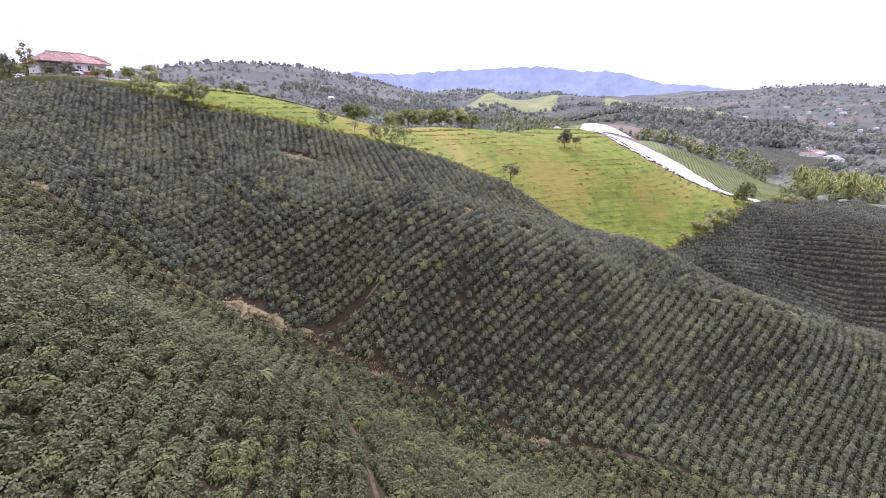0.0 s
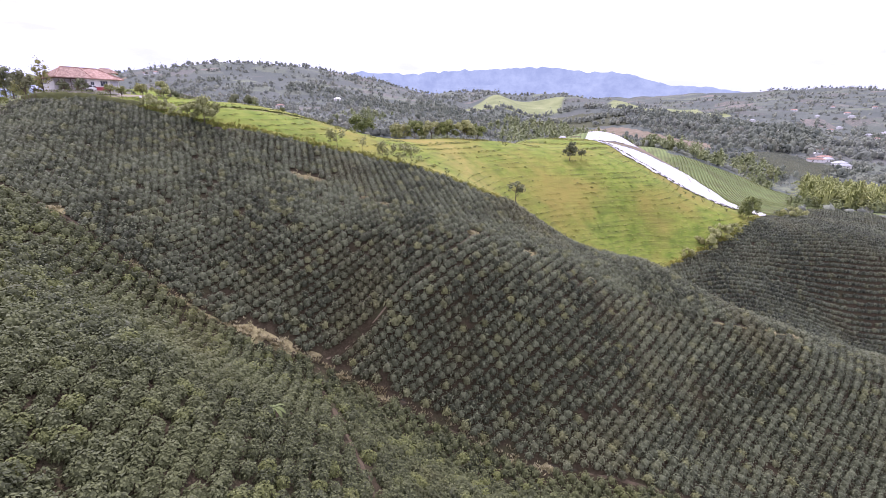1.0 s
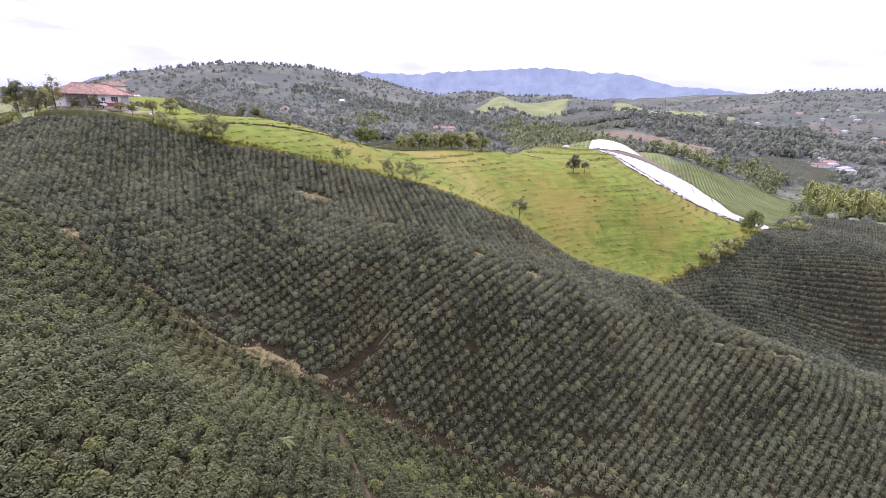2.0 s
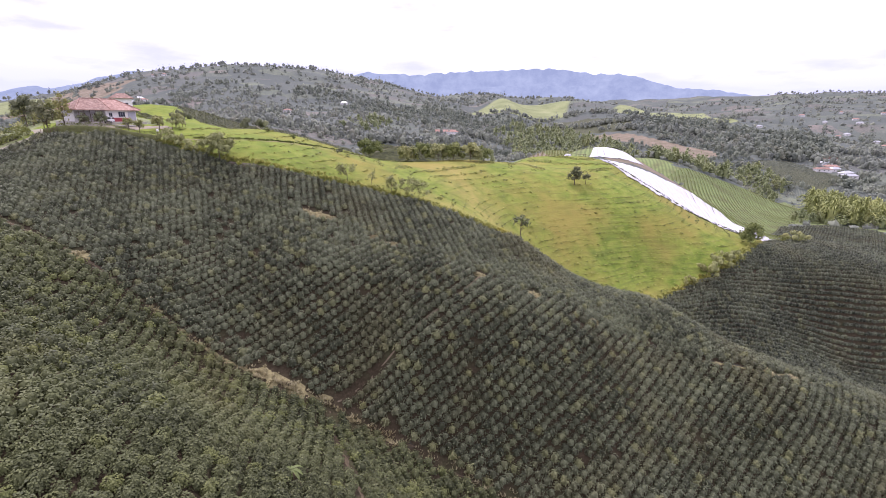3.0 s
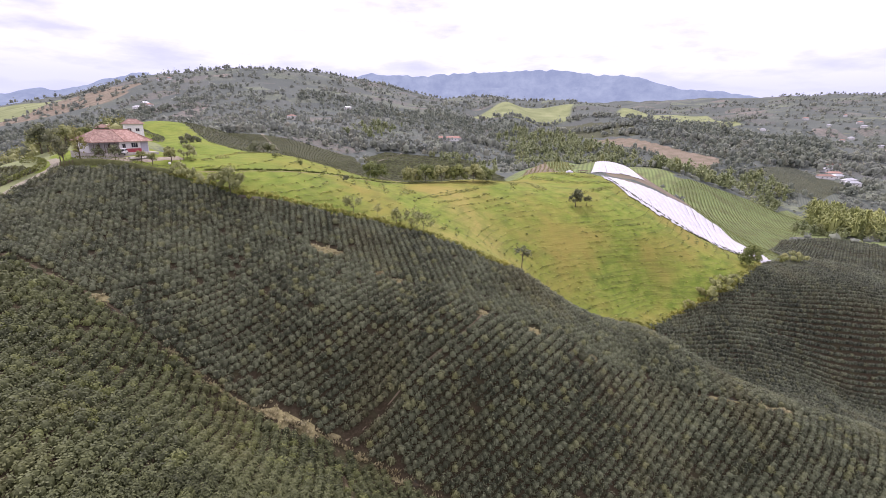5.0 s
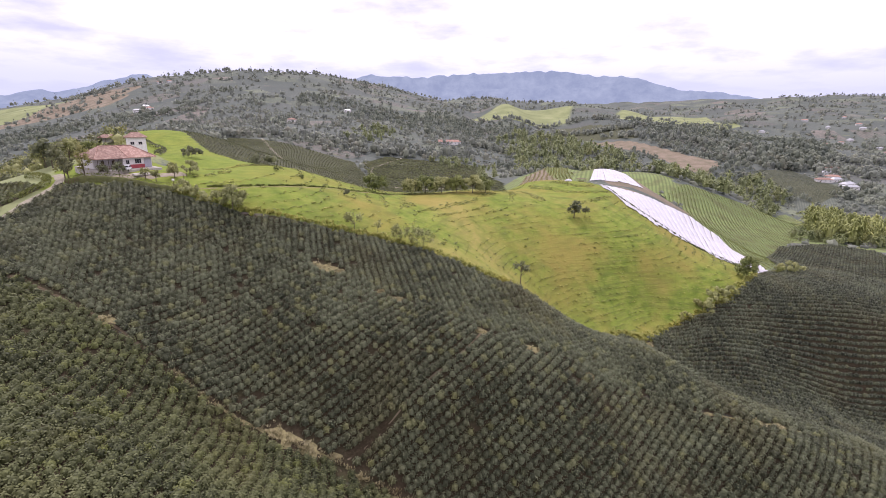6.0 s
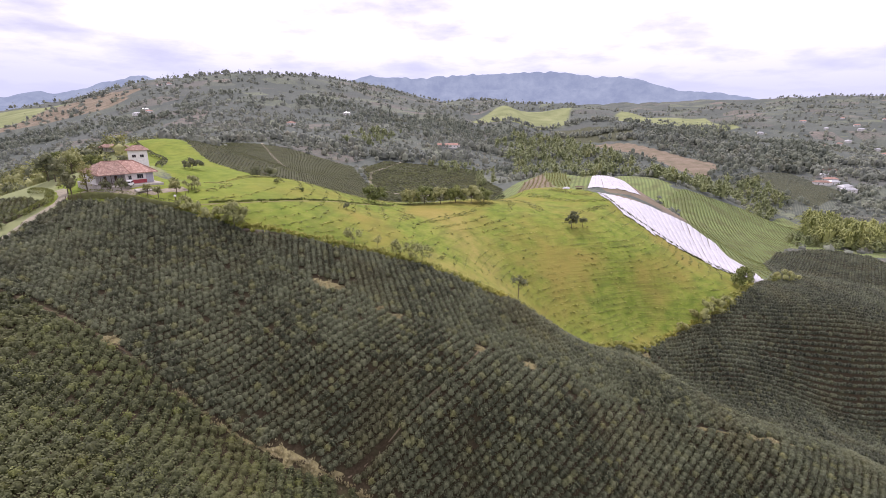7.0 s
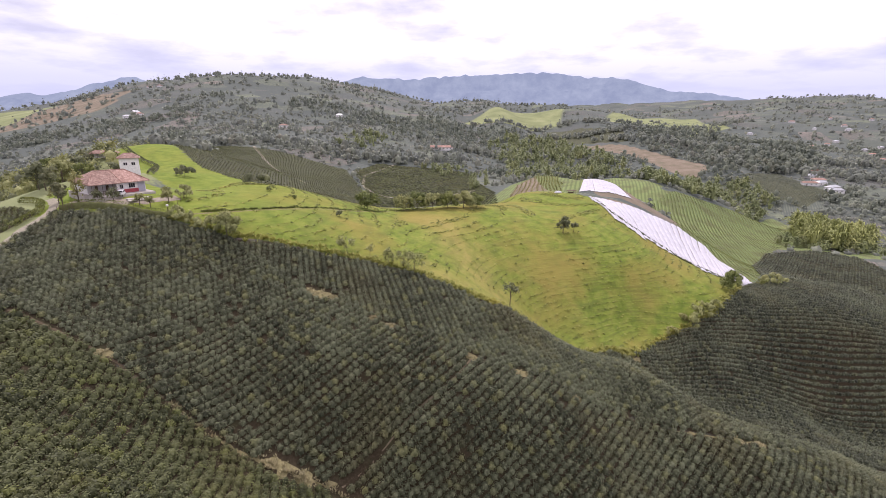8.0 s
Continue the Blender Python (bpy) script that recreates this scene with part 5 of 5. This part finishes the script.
def farmhouse():
    turn = 54
    base = h1(-112, 156)
    ob = thing("farmhouse", pose(-109.6, 151, base + 0.35, 0, 0, turn) @ Matrix.Diagonal((0.74, 1.4, 1.2, 1)), "white farmhouse with a red clay tile roof and veranda", "house")
    part("foundation", box(bmesh.new(), (24.5, 17.5, 2.2), (0, 6.0, -2.0), 0.05), CONCRETE, ob, "worn concrete terrace slab")
    bm = bmesh.new()
    box(bm, (11.6, 11.5, 3.1), (4.6, 6.0, 0.2))
    part("wall", bm, WHITE_WALL, ob)
    part("wall", box(bmesh.new(), (9.6, 8.6, 3.1), (-6.05, 7.5, 0.2)), WHITE_WALL, ob, "shaded white wall behind the veranda")
    part("plinth", box(bmesh.new(), (8.2, 0.12, 1.0), (3.2, 0.19, 0.2)), RED_BAND, ob, "red painted lower wall")
    part("panel", box(bmesh.new(), (2.9, 0.1, 2.5), (8.7, 0.19, 0.3)), GREY_PANEL, ob, "grey garage door panel")
    window(ob, 4.8, 0.25, 1.45, 2.6, 1.3, 3)
    window(ob, 0.6, 0.25, 1.4, 1.3, 1.1, 2)
    part("door", box(bmesh.new(), (1.1, 0.1, 2.1), (-3.2, 3.15, 0.2)), TIMBER, ob, "dark timber door")
    part("door", box(bmesh.new(), (1.1, 0.1, 2.1), (-7.4, 3.15, 0.2)), TIMBER, ob, "dark timber door")
    for k in range(6):
        post(ob, -10.6 + 2.0 * k, 0.5, 0.2, 3.0)
    for zz in (0.65, 1.0):
        part("rail", box(bmesh.new(), (10.0, 0.08, 0.1), (-5.6, 0.5, zz)), TIMBER, ob)
    part("roof", hip_roof(bmesh.new(), -12.4, 0.4, -1.0, 13.2, 3.2, 6.1, 6.0, 0.0), OLD_TILES, ob, "weathered brown clay tile roof")
    part("roof", hip_roof(bmesh.new(), 0.4, 11.9, -0.8, 13.0, 3.25, 6.05, 0.0, 5.6), RED_TILES, ob, "redder clay tile roof")
    for pts in ([(-6.4, 6.1, 6.12), (6.3, 6.1, 6.1)], [(-12.3, -0.9, 3.28), (-6.4, 6.1, 6.12)], [(11.8, -0.7, 3.33), (6.3, 6.1, 6.1)], [(0.4, -0.9, 3.3), (0.4, 6.1, 6.13)]):
        part("ridge_cap", tube(bmesh.new(), pts, [0.16, 0.16], 6), RED_TILES, ob, "pale mortared ridge tiles")
    return ob


def cottage(name, x, y, turn, w, d, wall_h, roof_h, roof_mat, label, windows=1, wall_mat=None):
    ob = thing(name, pose(x, y, h1(x, y) - 0.6, 0, 0, turn), label, "house", "")
    part("wall", box(bmesh.new(), (w, d, wall_h + 0.6), (0, 0, 0)), wall_mat or WHITE_WALL, ob)
    part("roof", hip_roof(bmesh.new(), -w / 2 - 0.7, w / 2 + 0.7, -d / 2 - 0.7, d / 2 + 0.7, wall_h + 0.6, wall_h + 0.6 + roof_h, min(w, d) * 0.45, min(w, d) * 0.45), roof_mat, ob)
    for k in range(windows):
        window(ob, -w / 2 + w * (k + 0.75) / (windows + 0.5), -d / 2, max(wall_h * 0.55, wall_h - 2.4), min(1.4, w * 0.2), 1.2, 2)
    part("door", box(bmesh.new(), (1.0, 0.1, 2.0), (-w * 0.32, -d / 2 - 0.03, 0.6)), TIMBER, ob)
    return ob


farmhouse()
YARD = plain("pale_yard_gravel", (0.33, 0.28, 0.22), 0.95, 0.1, scale=0.9, vary=0.35, bump=0.3)
strip("yard", [(-124, 147), (-116, 144.5), (-106, 143.5), (-96, 146.5), (-91, 152)], 5.5, YARD, "pale worn gravel yard before the farmhouse", "yard", lift=0.12, wobble=0.35, seed=31)
cottage("upper_cottage", -133.5, 192, 34, 6.9, 6.1, 6.9, 1.9, OLD_TILES, "tall white cottage with a weathered hipped tile roof", 2)


def long_shed():
    x, y = -198, 266
    ob = thing("long_shed", pose(x, y, h1(x, y), 0, 0, 22), "long open shed with a brown tile roof on posts", "shed")
    part("back_wall", box(bmesh.new(), (12, 0.3, 2.8), (0, 2.6, 0)), WHITE_WALL, ob)
    part("roof", hip_roof(bmesh.new(), -7, 7, -3.6, 3.4, 2.9, 4.6, 2.5, 2.5), OLD_TILES, ob)
    for k in range(5):
        post(ob, -5.8 + 2.9 * k, -3.0, 0, 2.9)
    return ob


long_shed()


def jeep():
    x, y = -107.4, 147.6
    ob = thing("jeep", pose(x, y, h1(-112, 156) + 0.2, 0, 0, -72), "small white off-road car parked before the farmhouse", "car")
    bm = bmesh.new()
    box(bm, (4.0, 1.7, 0.75), (0, 0, 0.45), 0.12)
    box(bm, (2.5, 1.6, 0.75), (-0.5, 0, 1.18), 0.16)
    part("body", bm, CAR_PAINT, ob)
    for s in (-1, 1):
        part("side_window", box(bmesh.new(), (2.0, 0.04, 0.45), (-0.5, s * 0.8, 1.32)), DARK_GLASS, ob)
        for e in (-1, 1):
            bm = tube(bmesh.new(), [(e * 1.25, s * 0.68, 0.36), (e * 1.25, s * 0.9, 0.36)], [0.36, 0.36], 16)
            wheel = part("wheel", bm, TYRE, ob, "black tyre")
            part("rim", tube(bmesh.new(), [(e * 1.25, s * 0.89, 0.36), (e * 1.25, s * 0.92, 0.36)], [0.2, 0.18], 12), METAL_ROOF, wheel)
    part("windscreen", box(bmesh.new(), (0.04, 1.35, 0.45), (0.76, 0, 1.3)), DARK_GLASS, ob)
    part("bumper", box(bmesh.new(), (0.14, 1.6, 0.2), (2.03, 0, 0.5), 0.04), TYRE, ob)
    return ob


jeep()


def patio():
    """Low pale slabs and steps that lead down from the house front."""
    ob = thing("patio", pose(-101.2, 146.6, h1(-101.2, 146.6), 0, 0, 54), "pale concrete patio slabs and steps below the house front", "patio")
    part("slab", box(bmesh.new(), (6.5, 2.2, 0.45), (0, 0, -0.1), 0.04), CONCRETE, ob)
    part("slab", box(bmesh.new(), (5.0, 1.6, 0.3), (-1.2, -2.1, -0.15), 0.04), CONCRETE, ob)
    for k in range(3):
        part("step", box(bmesh.new(), (1.6, 0.35, 0.5 - 0.15 * k), (2.0, -1.3 - 0.35 * k, -0.15), 0.02), WHITE_WALL, ob)
    return ob


patio()


# the bank wall below the house yard, as one mossy run
def bank_wall():
    line = [(-121, 138.6), (-113, 139.6), (-103, 138.0), (-93, 136.2), (-85, 135.8)]
    P = np.array(line, float)
    seg = np.r_[0, np.cumsum(np.hypot(*np.diff(P, axis=0).T))]
    s = np.linspace(0, seg[-1], 60)
    x, y = np.interp(s, seg, P[:, 0]), np.interp(s, seg, P[:, 1])
    z = height(x, y)
    rg = np.random.default_rng(3)
    rows = []
    for dy, dz in ((-0.5, -0.5), (-0.4, 0.9), (-0.25, 1.75), (0.1, 1.9), (0.5, 1.75), (0.6, -0.4)):
        rows.append(np.c_[x, y + dy + rg.normal(0, 0.06, 60), z + dz + rg.normal(0, 0.08, 60)])
    V = np.concatenate(rows)
    i = (np.arange(5)[:, None] * 60 + np.arange(59)[None]).ravel()
    return tagged(new("bank_wall", shell("bank_wall", V, np.c_[i, i + 1, i + 61, i + 60], MOSSY)), "mossy brown bank wall below the house yard", "wall", kind="structure")


bank_wall()


def hedge(line, width, tall, material, label, seed, per=16, size=0.5):
    """A clipped hedge: leaves packed over a long rounded core."""
    rg = np.random.default_rng(seed)
    P = np.array(line, float)
    seg = np.r_[0, np.cumsum(np.hypot(*np.diff(P, axis=0).T))]
    n = int(seg[-1] * per)
    s = rg.random(n) * seg[-1]
    a = rg.uniform(-0.2, math.pi + 0.2, n)
    x, y = np.interp(s, seg, P[:, 0]) + np.cos(a) * width * 0.5, np.interp(s, seg, P[:, 1]) + np.cos(a) * width * 0.25
    o = np.c_[np.cos(a), rg.normal(0, 0.3, n), np.sin(a)]
    base = np.c_[x, y, height(x, y) + tall * (0.35 + 0.6 * np.sin(a).clip(0))]
    V = leaf_quads(base, unit(o + rg.normal(0, 0.5, (n, 3))) * size, np.full(n, size * 0.35), unit(o + np.array([0, 0, 0.5]))).reshape(-1, 3)
    return tagged(new("hedge", shell("hedge", V, np.arange(n * 4).reshape(-1, 4), material, np.repeat(rg.random(n), 4))), label, "hedge")


hedge([(-128, 128), (-129, 140), (-137, 150), (-150, 157)], 1.8, 1.8, SHRUB_LEAF, "thick light green hedge beside the farm road", 1, 40)
hedge([(-120, 139.5), (-113, 140.4), (-103, 138.9), (-93, 137), (-85, 136.4)], 1.0, 2.3, SHRUB_LEAF, "overgrown green strip along the bank wall", 2, 26, 0.4)
hedge([(-128, 196), (-150, 236), (-178, 262), (-205, 290)], 1.5, 1.8, TREE_LEAF, "dark hedge climbing behind the cottage", 3, 14, 0.7)

# trees and plants round the house
for k, (tx, ty, th, ts, mt, lb) in enumerate([
    (-129, 148, 6.5, 2.4, OLIVE_LEAF, "feathery olive tree beside the farmhouse"), (-150, 168, 11, 4.6, TREE_LEAF, "dark dense tree behind the farm road"),
    (-158, 174, 9, 4.0, OLIVE_LEAF, "olive green tree behind the farm road"), (-146, 182, 5.5, 3.5, SHRUB_LEAF, "low green tree behind the farmhouse"),
    (-160, 188, 10, 5.0, OLIVE_LEAF, "olive green tree behind the farmhouse"), (-172, 204, 6, 4.5, OLIVE_LEAF, "pale green tree below the shed"),
    (-152, 212, 5, 3.2, TREE_LEAF, "small dark tree near the cottage"), (-204, 238, 11, 5.5, OLIVE_LEAF, "olive green tree on the slope below the shed"),
    (-214, 254, 10, 5.0, OLIVE_LEAF, "olive green tree on the slope below the shed"), (-228, 258, 11, 5.5, SHRUB_LEAF, "green tree on the slope below the shed"),
    (-122, 141, 9, 2.4, TREE_LEAF, "dark dense tree at the road gate"), (-118.5, 143.5, 10.5, 2.1, OLIVE_LEAF, "tall feathery olive tree at the road gate"),
    (-111.5, 142.3, 4.6, 1.5, TREE_LEAF, "small round garden tree before the veranda"), (-106.5, 142.6, 5.0, 1.6, TREE_LEAF, "small round garden tree before the veranda"),
    (-98, 142, 3.4, 1.2, OLIVE_LEAF, "small garden tree in the yard"), (-94, 141, 3.8, 1.3, OLIVE_LEAF, "small garden tree in the yard"), (-96, 153, 3.0, 1.4, OLIVE_LEAF, "flowering garden shrub beside the house"),
    (-91, 146, 4.2, 1.8, OLIVE_LEAF, "yellowish shrub beside the yard")]):
    tree("tree", tx, ty, th, ts, 0.1 + 0.012 * th, int(130 * ts), 0.4 + 0.05 * ts, mt, lb, group="trees round the house", seed=120 + k, low=0.12 if th > 6 else 0.35)


# a dark post with a white ball on top; its exact form is invented
def yard_post(x, y, h):
    ob = thing("garden_post", pose(x, y, h1(x, y)), "short dark garden post topped by a white globe", "lamp")
    part("post", tube(bmesh.new(), [(0, 0, 0), (0, 0, h)], [0.12, 0.1], 8), TIMBER, ob)
    bm = bmesh.new()
    bmesh.ops.create_icosphere(bm, subdivisions=2, radius=0.42, matrix=Matrix.Translation((0, 0, h + 0.3)))
    part("globe", bm, WHITE_WALL, ob, "white globe")
    return ob


yard_post(-88.6, 141, 1.1)


def fence_post(x, y, h=1.5):
    bm = tube(bmesh.new(), [(0, 0, -0.2), (0.02, 0, h)], [0.07, 0.055], 6)
    me = bpy.data.meshes.new("fence_post")
    bm.to_mesh(me)
    bm.free()
    me.materials.append(TIMBER)
    ob = new("fence_post", me)
    ob.matrix_world = pose(x, y, h1(x, y))
    return tagged(ob, "weathered timber fence post", "fence post", "fence posts of the farmyard")


for k in range(9):
    fence_post(-86.5 - 0.4 * k, 137.5 + 2.6 * k)
for k in range(6):
    fence_post(-121.5 + 0.9 * k, 138.0 + 0.1 * k, 1.9)

# ---- things on the hilltop by the sheets ----
def hilltop_shed():
    x, y = 77, 287
    ob = thing("field_shed", pose(x, y, h1(x, y), 0, 0, 10), "low dark open field shed at the hilltop", "shed")
    for sx in (-2.2, 2.2):
        for sy in (-1.4, 1.4):
            post(ob, sx, sy, -0.2, 2.2, 0.08)
    bm = bmesh.new()
    box(bm, (5.4, 3.8, 0.1), (0, 0, 2.0))
    part("roof", bm, TIMBER, ob)
    part("bench", box(bmesh.new(), (3.5, 0.6, 0.8), (0, 0.6, 0)), TIMBER, ob)
    return ob


hilltop_shed()


def water_tank(x, y):
    ob = thing("covered_heap", pose(x, y, h1(x, y) - 0.1), "heap covered with white plastic at the hilltop", "heap")
    bm = bmesh.new()
    bmesh.ops.create_icosphere(bm, subdivisions=3, radius=1.0)
    for v in bm.verts:
        v.co.x *= 2.3
        v.co.y *= 1.6
        v.co.z = max(0, v.co.z) * 1.5 + 0.15 * math.sin(v.co.x * 5) * (v.co.z > 0.1)
    part("cover", bm, PLASTIC, ob)
    return ob


water_tank(67.5, 281)

# ---- houses across the valley ----
far_rng = np.random.default_rng(8)
cottage("valley_house", -14, 756, 8, 40, 9, 4.5, 3, RED_TILES, "long low white farm building with a red roof", 7)
for k, (hx, hy, hw, hd, rm) in enumerate([(545, 652, 18, 9, METAL_ROOF), (552, 668, 24, 10, METAL_ROOF), (536, 690, 20, 10, OLD_TILES), (560, 700, 16, 9, METAL_ROOF), (590, 760, 26, 11, METAL_ROOF), (620, 790, 22, 10, OLD_TILES), (575, 725, 18, 9, RED_TILES)]):
    cottage("valley_house", hx, hy, float(far_rng.uniform(-30, 30)), hw, hd, 4, 2.5, rm, "pale house with a low roof in the valley hamlet", 3)
for hx, hy in [(-865, 1394), (-840, 1400), (-697, 1058), (-688, 1017), (-670, 1030), (-304, 871), (-252, 1097), (-425, 635), (-440, 660), (1167, 1644), (1125, 1481), (1076, 1328), (1043, 1194), (1116, 1230), (1181, 1422), (1349, 1545), (960, 1050), (1010, 1130), (1090, 1160), (1000, 1260), (1230, 1500), (900, 1180), (1300, 1650), (880, 1400)]:
    cottage("distant_house", hx, hy, float(far_rng.uniform(-40, 40)), float(far_rng.uniform(11, 20)), float(far_rng.uniform(8, 11)), 4.5, 2.6, (OLD_TILES, METAL_ROOF, RED_TILES)[int(far_rng.integers(0, 3))], "small white house on a distant hillside", 2)
